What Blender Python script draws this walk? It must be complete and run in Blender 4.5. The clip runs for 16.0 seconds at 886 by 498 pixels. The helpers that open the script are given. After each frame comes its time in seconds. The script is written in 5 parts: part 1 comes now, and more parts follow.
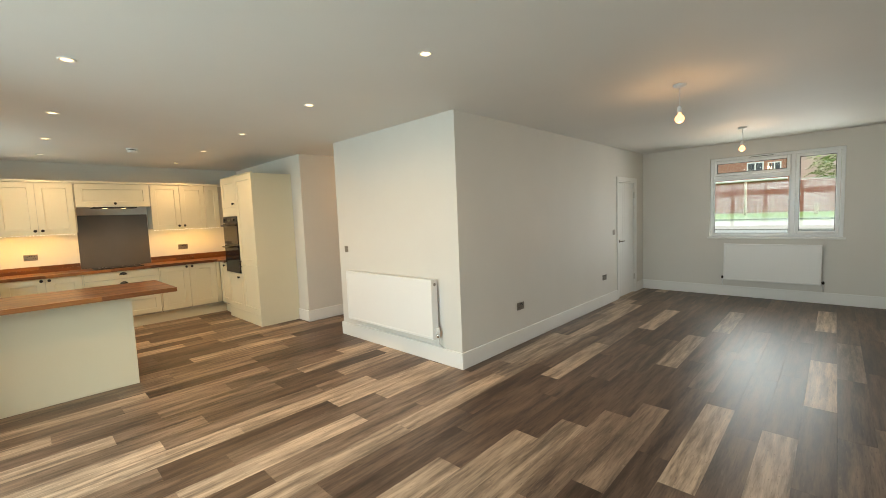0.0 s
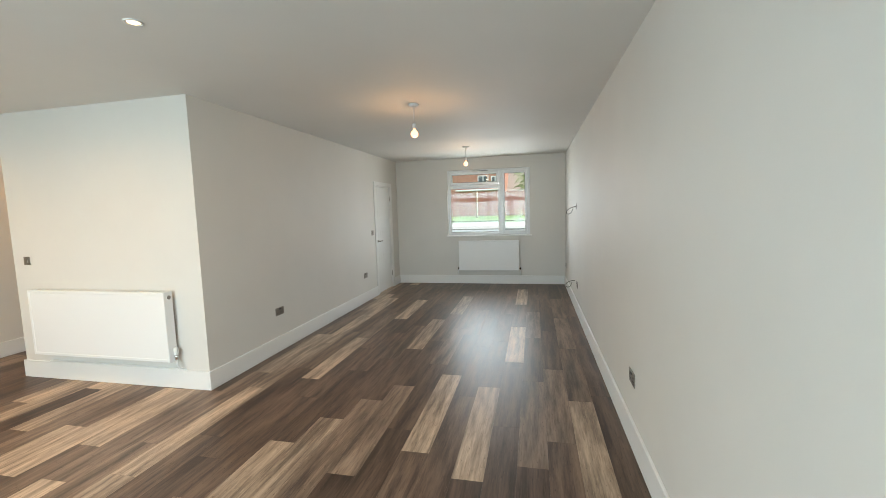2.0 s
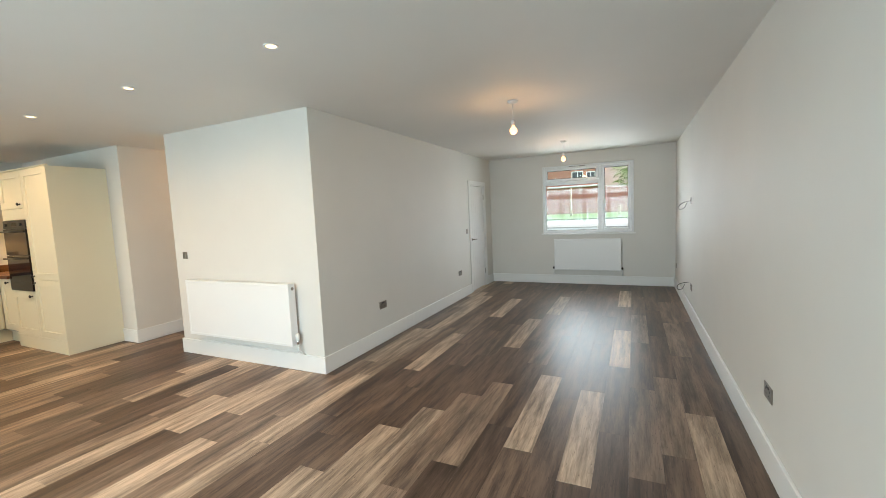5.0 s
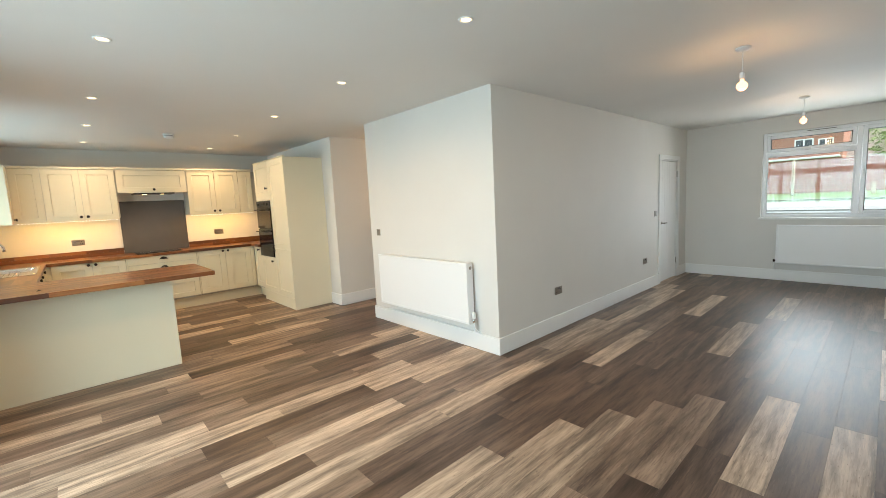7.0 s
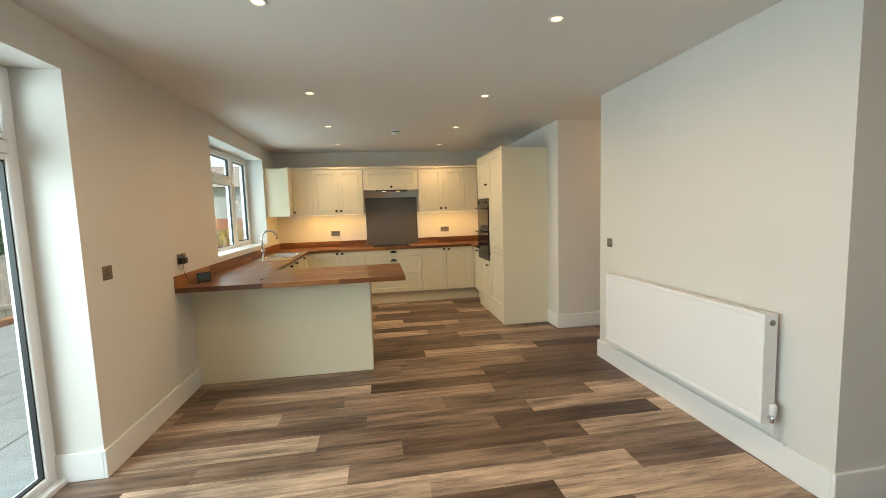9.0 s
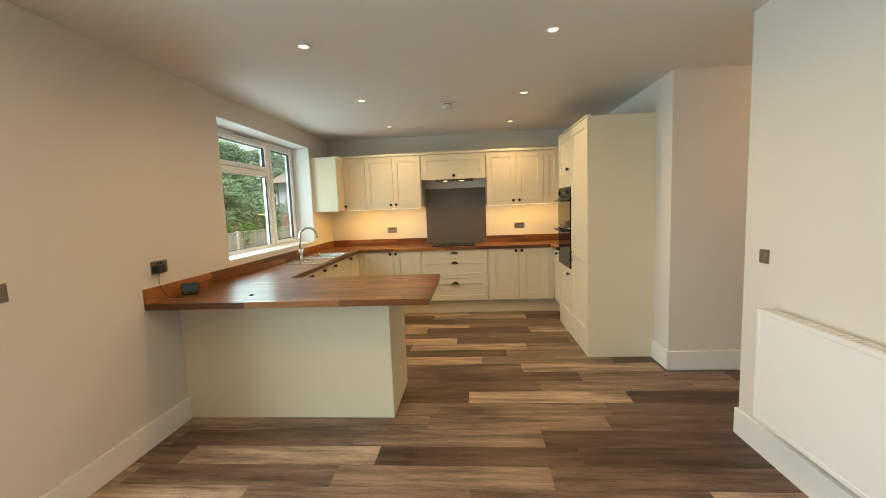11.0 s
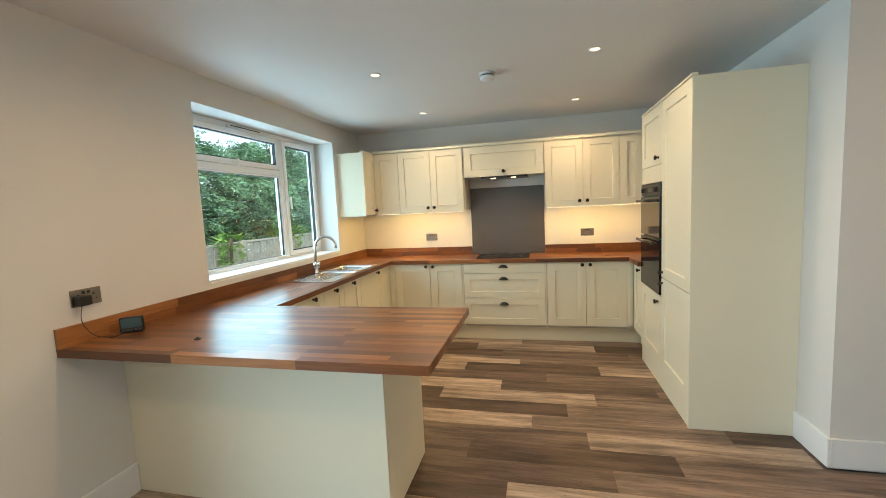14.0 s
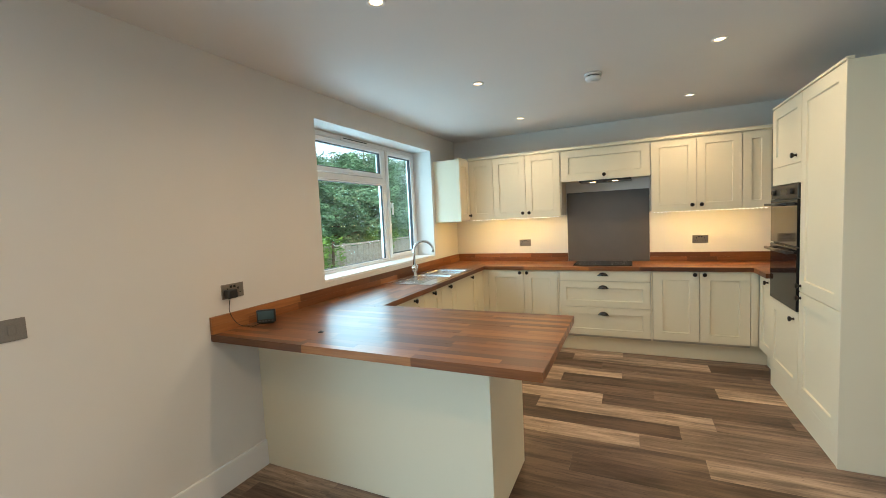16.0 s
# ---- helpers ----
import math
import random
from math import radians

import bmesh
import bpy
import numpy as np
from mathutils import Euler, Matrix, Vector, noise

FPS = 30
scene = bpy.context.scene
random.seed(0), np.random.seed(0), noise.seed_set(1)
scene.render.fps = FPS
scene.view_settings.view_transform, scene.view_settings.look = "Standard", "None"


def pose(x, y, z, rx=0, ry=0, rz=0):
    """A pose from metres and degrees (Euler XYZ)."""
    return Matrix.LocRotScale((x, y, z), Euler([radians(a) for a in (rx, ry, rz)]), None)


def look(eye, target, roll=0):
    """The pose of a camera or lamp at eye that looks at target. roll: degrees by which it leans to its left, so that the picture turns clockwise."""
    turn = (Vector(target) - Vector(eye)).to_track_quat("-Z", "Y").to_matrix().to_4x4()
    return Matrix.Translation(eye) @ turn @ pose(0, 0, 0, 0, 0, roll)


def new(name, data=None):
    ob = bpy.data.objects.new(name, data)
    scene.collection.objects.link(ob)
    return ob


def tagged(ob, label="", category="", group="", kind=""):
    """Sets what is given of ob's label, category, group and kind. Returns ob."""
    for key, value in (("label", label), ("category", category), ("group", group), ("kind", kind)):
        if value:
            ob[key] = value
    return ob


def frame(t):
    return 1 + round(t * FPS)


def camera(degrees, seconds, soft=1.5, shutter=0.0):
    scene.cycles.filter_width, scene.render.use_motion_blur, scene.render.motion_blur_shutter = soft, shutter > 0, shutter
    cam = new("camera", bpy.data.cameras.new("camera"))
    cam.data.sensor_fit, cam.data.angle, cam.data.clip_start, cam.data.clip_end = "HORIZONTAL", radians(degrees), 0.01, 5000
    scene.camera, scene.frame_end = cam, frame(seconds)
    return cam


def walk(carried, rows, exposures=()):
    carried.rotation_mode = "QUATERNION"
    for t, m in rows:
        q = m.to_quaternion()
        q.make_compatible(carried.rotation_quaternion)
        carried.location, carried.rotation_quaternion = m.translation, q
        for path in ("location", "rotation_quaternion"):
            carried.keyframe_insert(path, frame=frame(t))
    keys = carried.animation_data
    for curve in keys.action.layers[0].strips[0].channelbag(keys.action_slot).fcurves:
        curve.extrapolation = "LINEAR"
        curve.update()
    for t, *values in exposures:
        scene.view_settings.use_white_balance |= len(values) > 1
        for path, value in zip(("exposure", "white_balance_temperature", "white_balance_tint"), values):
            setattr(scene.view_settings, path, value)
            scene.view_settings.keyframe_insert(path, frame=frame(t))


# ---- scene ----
cam = camera(94.7, 16.0, soft=0.6)
PATH = [
    (0, (0.042, 0.116, 1.534), (-1.341, 1.552, 1.372), -2.3),
    (0.5, (0.054, 0.091, 1.529), (-1.081, 1.729, 1.356), -2.3),
    (1, (0.105, 0.099, 1.525), (-0.763, 1.891, 1.342), -2.1),
    (1.5, (0.157, 0.12, 1.518), (-0.463, 2.013, 1.332), -1.9),
    (2, (0.197, 0.132, 1.525), (-0.236, 2.075, 1.333), -1.7),
    (2.5, (0.217, 0.137, 1.529), (-0.116, 2.1, 1.338), -1.6),
    (3, (0.211, 0.139, 1.528), (-0.128, 2.101, 1.338), -1.8),
    (3.5, (0.197, 0.138, 1.522), (-0.24, 2.081, 1.338), -1.9),
    (4, (0.166, 0.121, 1.514), (-0.415, 2.027, 1.336), -2.2),
    (6.5, (-0.008, 0.072, 1.515), (-1.299, 1.584, 1.299), -2.8),
    (7, (-0.113, 0.138, 1.504), (-1.582, 1.475, 1.274), -2.9),
    (7.5, (-0.284, 0.339, 1.517), (-1.928, 1.454, 1.285), -2.8),
    (8, (-0.483, 0.544, 1.519), (-2.291, 1.37, 1.296), -2.3),
    (8.5, (-0.775, 0.735, 1.509), (-2.669, 1.349, 1.328), -1.6),
    (9, (-1.042, 0.926, 1.498), (-3.009, 1.241, 1.312), -1.8),
    (11.5, (-2.457, 1.467, 1.511), (-4.439, 1.297, 1.304), -2.3),
    (12, (-2.758, 1.454, 1.522), (-4.738, 1.258, 1.317), -2.5),
    (12.5, (-2.971, 1.516, 1.514), (-4.947, 1.294, 1.305), -2.6),
    (13, (-3.108, 1.576, 1.518), (-5.079, 1.31, 1.313), -2.6),
    (13.5, (-3.161, 1.578, 1.522), (-5.121, 1.234, 1.321), -2.6),
    (14, (-3.174, 1.57, 1.53), (-5.11, 1.11, 1.333), -2.7),
    (14.5, (-3.155, 1.531, 1.528), (-5.055, 0.933, 1.349), -2.9),
    (15, (-3.131, 1.498, 1.536), (-4.981, 0.756, 1.371), -2.9),
    (15.5, (-3.107, 1.468, 1.535), (-4.919, 0.636, 1.381), -2.9),
    (16, (-3.111, 1.465, 1.535), (-4.918, 0.621, 1.384), -2.8),
]
walk(cam, [(t, look(eye, target, roll)) for t, eye, target, roll in PATH],
     [(0.0, 0.20, 8000, 15), (0.5, 0.38, 7300, 14), (1.0, 0.44, 7250, 14), (2.0, 0.41, 7250, 16), (3.5, 0.42, 7250, 16), (6.5, 0.50, 7000, 15), (7.5, 0.37, 7100, 15), (8.5, 0.13, 7550, 16), (9.2, -0.01, 7550, 16),
      (11.5, 0.14, 7850, 15), (12.0, 0.24, 6500, 11), (12.5, 0.29, 6350, 11), (14.0, 0.30, 6250, 11), (16.0, 0.20, 6150, 11)])

# ---- world, sun and exposure ----
scene.view_settings.exposure = 0.45
world = bpy.data.worlds.new("world")
scene.world = world
world.use_nodes = True
wn = world.node_tree
sky = wn.nodes.new("ShaderNodeTexSky")
sky.sky_type = 'NISHITA'
sky.sun_disc = False
sky.sun_elevation, sky.sun_rotation = radians(53), radians(90)
sky.air_density, sky.dust_density = 1.0, 3.0
cloud = wn.nodes.new("ShaderNodeMix")
cloud.data_type = 'RGBA'
cloud.inputs[0].default_value = 0.75
cloud.inputs[7].default_value = (9.6, 12.2, 13.6, 1)
wn.links.new(sky.outputs[0], cloud.inputs[6])
wn.links.new(cloud.outputs[2], wn.nodes["Background"].inputs[0])
wn.nodes["Background"].inputs[1].default_value = 0.15
sun_data = bpy.data.lights.new("sun", 'SUN')
sun_data.energy, sun_data.angle, sun_data.color = 4.4, radians(12), (0.96, 0.98, 0.96)
sun = new("sun", sun_data)
sun.matrix_world = look((12, 0, 20), (0.0, -1.0, 4.0))

CEIL = 2.537
XR, XL, XP, XC, XT, XE = 0.804, -2.596, -4.725, -5.737, -6.04, -8.26
YG, YP, YN, YF = -0.71, 3.075, 3.11, 8.357


def area_lamp(name, x, y, z, w, h, target, power, colour):
    data = bpy.data.lights.new(name, 'AREA')
    data.shape, data.size, data.size_y, data.energy, data.color = 'RECTANGLE', w, h, power, colour
    ob = new(name, data)
    ob.matrix_world = look((x, y, z), target)
    return ob


area_lamp("daylight_patio", -1.7, -1.65, 1.5, 3.5, 1.7, (-1.8, 1.4, 0.2), 165, (0.60, 0.86, 1.0))
area_lamp("daylight_kitchen_window", -6.55, -1.36, 1.7, 1.8, 1.1, (-6.55, 3.0, 2.1), 36, (0.50, 0.84, 1.0))
area_lamp("daylight_front_window", -0.69, YF + 0.62, 1.62, 1.5, 1.1, (-0.69, 3.2, 0.0), 54, (0.72, 0.88, 1.0))


# ---- materials ----
def material(name, rough=0.5, metal=0.0):
    m = bpy.data.materials.new(name)
    m.use_nodes = True
    b = m.node_tree.nodes["Principled BSDF"]
    b.inputs["Roughness"].default_value = rough
    b.inputs["Metallic"].default_value = metal
    return m, m.node_tree, b


def coords(nt, scale=(1, 1, 1), space="position"):
    if space == "position":
        src = nt.nodes.new("ShaderNodeNewGeometry").outputs["Position"]
    else:
        src = nt.nodes.new("ShaderNodeTexCoord").outputs["Object"]
    mp = nt.nodes.new("ShaderNodeMapping")
    mp.inputs["Scale"].default_value = scale
    nt.links.new(src, mp.inputs[0])
    return mp


def noise_tex(nt, vec, scale, detail=4.0, rough=0.55):
    n = nt.nodes.new("ShaderNodeTexNoise")
    n.inputs["Scale"].default_value, n.inputs["Detail"].default_value = scale, detail
    n.inputs["Roughness"].default_value = rough
    nt.links.new(vec, n.inputs["Vector"])
    return n.outputs["Fac"]


def ramp(nt, fac, stops):
    r = nt.nodes.new("ShaderNodeValToRGB")
    while len(r.color_ramp.elements) < len(stops):
        r.color_ramp.elements.new(0.5)
    for e, (p, c) in zip(r.color_ramp.elements, stops):
        e.position, e.color = p, (*c, 1)
    nt.links.new(fac, r.inputs[0])
    return r.outputs[0]


def mix(nt, fac, a, b, mode='MIX'):
    n = nt.nodes.new("ShaderNodeMix")
    n.data_type, n.blend_type = 'RGBA', mode
    for sock, v in ((n.inputs[0], fac), (n.inputs[6], a), (n.inputs[7], b)):
        if isinstance(v, (int, float)):
            sock.default_value = v
        elif isinstance(v, tuple):
            sock.default_value = (*v, 1)
        else:
            nt.links.new(v, sock)
    return n.outputs[2]


def bump(nt, b, height, strength=0.1, distance=0.01):
    n = nt.nodes.new("ShaderNodeBump")
    n.inputs["Strength"].default_value, n.inputs["Distance"].default_value = strength, distance
    nt.links.new(height, n.inputs["Height"])
    nt.links.new(n.outputs[0], b.inputs["Normal"])


def math_node(nt, op, a, b):
    n = nt.nodes.new("ShaderNodeMath")
    n.operation = op
    for s, v in zip(n.inputs, (a, b)):
        if isinstance(v, (int, float)):
            s.default_value = v
        else:
            nt.links.new(v, s)
    return n.outputs[0]


def painted(name, colour, rough=0.6, vary=0.04, grain=60, strength=0.06):
    """Paint with faint roller texture and slow unevenness."""
    m, nt, b = material(name, rough)
    mp = coords(nt)
    slow = noise_tex(nt, mp.outputs[0], 1.3, 3)
    fine = noise_tex(nt, mp.outputs[0], grain, 3)
    dark = tuple(c * (1 - vary) for c in colour)
    nt.links.new(ramp(nt, slow, [(0.3, dark), (0.7, colour)]), b.inputs["Base Color"])
    bump(nt, b, fine, strength, 0.002)
    return m


def plain(name, colour, rough=0.5, metal=0.0, vary=0.1, scale=25):
    m, nt, b = material(name, rough, metal)
    mp = coords(nt)
    f = noise_tex(nt, mp.outputs[0], scale, 4)
    nt.links.new(ramp(nt, f, [(0.3, tuple(c * (1 - vary) for c in colour)), (0.7, colour)]), b.inputs["Base Color"])
    r = nt.nodes.new("ShaderNodeMapRange")
    r.inputs[3].default_value, r.inputs[4].default_value = rough * 0.85, min(1, rough * 1.15)
    nt.links.new(f, r.inputs[0])
    nt.links.new(r.outputs[0], b.inputs["Roughness"])
    return m


def glowing(name, colour, strength):
    m, nt, b = material(name, 0.4)
    b.inputs["Base Color"].default_value = (0.03, 0.03, 0.03, 1)
    b.inputs["Emission Color"].default_value = (*colour, 1)
    b.inputs["Emission Strength"].default_value = strength
    return m


def glass_material(name, tint=(1, 1, 1)):
    m = bpy.data.materials.new(name)
    m.use_nodes = True
    nt = m.node_tree
    nt.nodes.remove(nt.nodes["Principled BSDF"])
    tr, gl, fr, mx = (nt.nodes.new("ShaderNode" + k) for k in ("BsdfTransparent", "BsdfGlossy", "LayerWeight", "MixShader"))
    tr.inputs[0].default_value = (*tint, 1)
    gl.inputs["Roughness"].default_value = 0.02
    fr.inputs[0].default_value = 0.5
    gloss = math_node(nt, 'ADD', math_node(nt, 'MULTIPLY', math_node(nt, 'POWER', fr.outputs["Facing"], 5.0), 0.9), 0.03)
    nt.links.new(gloss, mx.inputs[0])
    nt.links.new(tr.outputs[0], mx.inputs[1])
    nt.links.new(gl.outputs[0], mx.inputs[2])
    nt.links.new(mx.outputs[0], nt.nodes["Material Output"].inputs[0])
    return m


def plank_material(name, stops):
    """Grey-brown vinyl wood planks, each with its own tone and grain."""
    m, nt, b = material(name, 0.33)
    b.inputs["Specular IOR Level"].default_value = 0.32
    rnd = nt.nodes.new("ShaderNodeObjectInfo").outputs["Random"]
    geo = nt.nodes.new("ShaderNodeNewGeometry").outputs["Position"]
    off = nt.nodes.new("ShaderNodeCombineXYZ")
    nt.links.new(math_node(nt, 'MULTIPLY', rnd, 37.0), off.inputs[0])
    nt.links.new(math_node(nt, 'MULTIPLY', rnd, 91.0), off.inputs[1])
    nt.links.new(math_node(nt, 'MULTIPLY', rnd, 53.0), off.inputs[2])
    add = nt.nodes.new("ShaderNodeVectorMath")
    nt.links.new(geo, add.inputs[0]), nt.links.new(off.outputs[0], add.inputs[1])
    m1 = nt.nodes.new("ShaderNodeMapping")
    m1.inputs["Scale"].default_value = (17, 1.5, 1)
    m2 = nt.nodes.new("ShaderNodeMapping")
    m2.inputs["Scale"].default_value = (110, 7, 1)
    m3 = nt.nodes.new("ShaderNodeMapping")
    m3.inputs["Scale"].default_value = (7, 0.9, 1)
    for k in (m1, m2, m3):
        nt.links.new(add.outputs[0], k.inputs[0])
    grain = noise_tex(nt, m1.outputs[0], 1.0, 6, 0.62)
    fine = noise_tex(nt, m2.outputs[0], 1.0, 5, 0.6)
    blot = noise_tex(nt, m3.outputs[0], 1.0, 4)
    tone = ramp(nt, rnd, stops)
    light = mix(nt, 1.0, tone, (1.6, 1.56, 1.52), 'MULTIPLY')
    dark = mix(nt, 1.0, tone, (0.50, 0.47, 0.46), 'MULTIPLY')
    c = mix(nt, ramp(nt, grain, [(0.36, (0, 0, 0)), (0.64, (1, 1, 1))]), dark, light)
    c = mix(nt, ramp(nt, blot, [(0.35, (0, 0, 0)), (0.75, (0.5, 0.5, 0.5))]), c, mix(nt, 1.0, c, (0.72, 0.70, 0.70), 'MULTIPLY'))
    c = mix(nt, ramp(nt, fine, [(0.50, (0, 0, 0)), (0.64, (0.6, 0.6, 0.6))]), c, mix(nt, 1.0, c, (0.55, 0.5, 0.48), 'MULTIPLY'))
    nt.links.new(c, b.inputs["Base Color"])
    r = nt.nodes.new("ShaderNodeMapRange")
    r.inputs[3].default_value, r.inputs[4].default_value = 0.32, 0.44
    nt.links.new(grain, r.inputs[0])
    nt.links.new(r.outputs[0], b.inputs["Roughness"])
    fleck_map = nt.nodes.new("ShaderNodeMapping")
    fleck_map.inputs["Scale"].default_value = (160, 14, 1)
    nt.links.new(add.outputs[0], fleck_map.inputs[0])
    fleck = noise_tex(nt, fleck_map.outputs[0], 1.0, 2, 0.5)
    c = mix(nt, ramp(nt, fleck, [(0.62, (0, 0, 0)), (0.76, (0.3, 0.3, 0.3))]), c, mix(nt, 1.0, tone, (2.3, 2.25, 2.2), 'MULTIPLY'))
    knot_map = nt.nodes.new("ShaderNodeMapping")
    knot_map.inputs["Scale"].default_value = (9.0, 3.2, 1)
    nt.links.new(add.outputs[0], knot_map.inputs[0])
    knot = nt.nodes.new("ShaderNodeTexVoronoi")
    nt.links.new(knot_map.outputs[0], knot.inputs["Vector"])
    ragged = math_node(nt, 'ADD', knot.outputs["Distance"], math_node(nt, 'MULTIPLY', grain, 0.10))
    c = mix(nt, ramp(nt, ragged, [(0.12, (0.75, 0.75, 0.75)), (0.20, (0, 0, 0))]), c, mix(nt, 1.0, tone, (0.34, 0.30, 0.28), 'MULTIPLY'))
    nt.links.new(c, b.inputs["Base Color"])
    bump(nt, b, fine, 0.12, 0.002)
    return m


def stave_material(name, along):
    """Oiled hardwood staves; along is 0 when the grain runs along x, 1 along y."""
    m, nt, b = material(name, 0.33)
    rnd = nt.nodes.new("ShaderNodeObjectInfo").outputs["Random"]
    geo = nt.nodes.new("ShaderNodeNewGeometry").outputs["Position"]
    off = nt.nodes.new("ShaderNodeCombineXYZ")
    for i, k in enumerate((31.0, 57.0, 19.0)):
        nt.links.new(math_node(nt, 'MULTIPLY', rnd, k), off.inputs[i])
    add = nt.nodes.new("ShaderNodeVectorMath")
    nt.links.new(geo, add.inputs[0]), nt.links.new(off.outputs[0], add.inputs[1])
    mp = nt.nodes.new("ShaderNodeMapping")
    mp.inputs["Scale"].default_value = (5, 90, 90) if along == 0 else (90, 5, 90)
    nt.links.new(add.outputs[0], mp.inputs[0])
    grain = noise_tex(nt, mp.outputs[0], 1.0, 5, 0.6)
    tone = ramp(nt, rnd, [(0.0, (0.098, 0.033, 0.011)), (0.35, (0.165, 0.058, 0.018)), (0.7, (0.24, 0.090, 0.028)), (1.0, (0.36, 0.150, 0.048))])
    c = mix(nt, ramp(nt, grain, [(0.3, (0, 0, 0)), (0.7, (1, 1, 1))]), mix(nt, 1.0, tone, (0.72, 0.68, 0.66), 'MULTIPLY'), mix(nt, 1.0, tone, (1.15, 1.12, 1.1), 'MULTIPLY'))
    nt.links.new(c, b.inputs["Base Color"])
    bump(nt, b, grain, 0.08, 0.001)
    return m


WALL = painted("wall_paint", (0.72, 0.695, 0.655), 0.65, 0.04, 90, 0.10)
CEILING = painted("ceiling_paint", (0.77, 0.75, 0.72), 0.7, 0.03, 70, 0.10)
GLOSS_WHITE = painted("white_satin_paint", (0.82, 0.815, 0.80), 0.35, 0.02, 30, 0.03)
DOOR_WHITE = painted("door_white_paint", (0.80, 0.80, 0.79), 0.42, 0.03, 50, 0.05)
RAD_WHITE = painted("radiator_enamel", (0.84, 0.84, 0.835), 0.28, 0.015, 20, 0.02)
CREAM = painted("cream_cabinet_paint", (0.77, 0.705, 0.535), 0.40, 0.03, 45, 0.05)
# cream like the doors, darkened so the gaps between them look shaded
CARCASS_SHADE = painted("carcass_gap_shade", (0.50, 0.46, 0.38), 0.45, 0.03, 45, 0.03)
UPVC = painted("white_upvc", (0.84, 0.85, 0.86), 0.25, 0.015, 20, 0.01)
GASKET = plain("black_gasket", (0.02, 0.022, 0.024), 0.6)
GLASS = glass_material("window_glass", (0.97, 0.99, 0.98))
PLANK = plank_material("dark_plank", [(0.0, (0.082, 0.051, 0.036)), (0.5, (0.114, 0.073, 0.052)), (1.0, (0.155, 0.103, 0.075))])
PLANK_MID = plank_material("mid_plank", [(0.0, (0.155, 0.106, 0.077)), (1.0, (0.245, 0.174, 0.128))])
PLANK_LIGHT = plank_material("pale_plank", [(0.0, (0.325, 0.242, 0.178)), (1.0, (0.45, 0.342, 0.256))])
STAVE_X, STAVE_Y = stave_material("stave_along_x", 0), stave_material("stave_along_y", 1)
BRONZE = plain("dark_bronze", (0.045, 0.036, 0.030), 0.32, 0.9)
NICKEL = plain("brushed_dark_nickel", (0.32, 0.285, 0.25), 0.36, 0.9, 0.12, 200)
CHROME = plain("chrome", (0.80, 0.81, 0.82), 0.10, 1.0, 0.03)
STEEL = plain("stainless_steel", (0.62, 0.63, 0.64), 0.24, 1.0, 0.06, 120)
PEWTER = plain("dark_pewter", (0.085, 0.078, 0.072), 0.26, 0.95)
BLACK = plain("black_plastic", (0.018, 0.018, 0.019), 0.4)
BLACK_GLASS = plain("black_glass", (0.010, 0.010, 0.011), 0.06, 0.0, 0.02)
OVEN_STEEL = plain("dark_oven_steel", (0.055, 0.052, 0.05), 0.34, 0.8)
BLACK_GLASS.node_tree.nodes["Principled BSDF"].inputs["Specular IOR Level"].default_value = 0.22
SPLASH = plain("graphite_glass", (0.115, 0.100, 0.090), 0.16, 0.0, 0.06, 6)
SUBFLOOR = plain("subfloor_grey", (0.05, 0.045, 0.04), 0.9)
PLASTIC = plain("white_plastic", (0.80, 0.80, 0.79), 0.4, 0.0, 0.03)
BULB = glowing("warm_bulb_glow", (1.0, 0.46, 0.20), 3.2)
SPOT_GLOW = glowing("downlight_glow", (1.0, 0.70, 0.36), 4.5)
LED_GLOW = glowing("led_dot_glow", (1.0, 0.74, 0.38), 12.0)


# ---- mesh helpers ----
def add_box(bm, x0, x1, y0, y1, z0, z1, bevel=0.0, seg=1):
    vs = [bm.verts.new(p) for p in ((x0, y0, z0), (x1, y0, z0), (x1, y1, z0), (x0, y1, z0), (x0, y0, z1), (x1, y0, z1), (x1, y1, z1), (x0, y1, z1))]
    fs = [bm.faces.new([vs[i] for i in f]) for f in ((3, 2, 1, 0), (4, 5, 6, 7), (0, 1, 5, 4), (1, 2, 6, 5), (2, 3, 7, 6), (3, 0, 4, 7))]
    if bevel > 0:
        es = {e for f in fs for e in f.edges}
        bmesh.ops.bevel(bm, geom=list(es), offset=bevel, segments=seg, affect='EDGES', profile=0.5)
    return fs


def box(x0, x1, y0, y1, z0, z1, bevel=0.0, seg=1):
    bm = bmesh.new()
    add_box(bm, min(x0, x1), max(x0, x1), min(y0, y1), max(y0, y1), min(z0, z1), max(z0, z1), bevel, seg)
    return bm


def boxes(*items, bevel=0.0):
    bm = bmesh.new()
    for i in items:
        add_box(bm, min(i[0], i[1]), max(i[0], i[1]), min(i[2], i[3]), max(i[2], i[3]), min(i[4], i[5]), max(i[4], i[5]), bevel)
    return bm


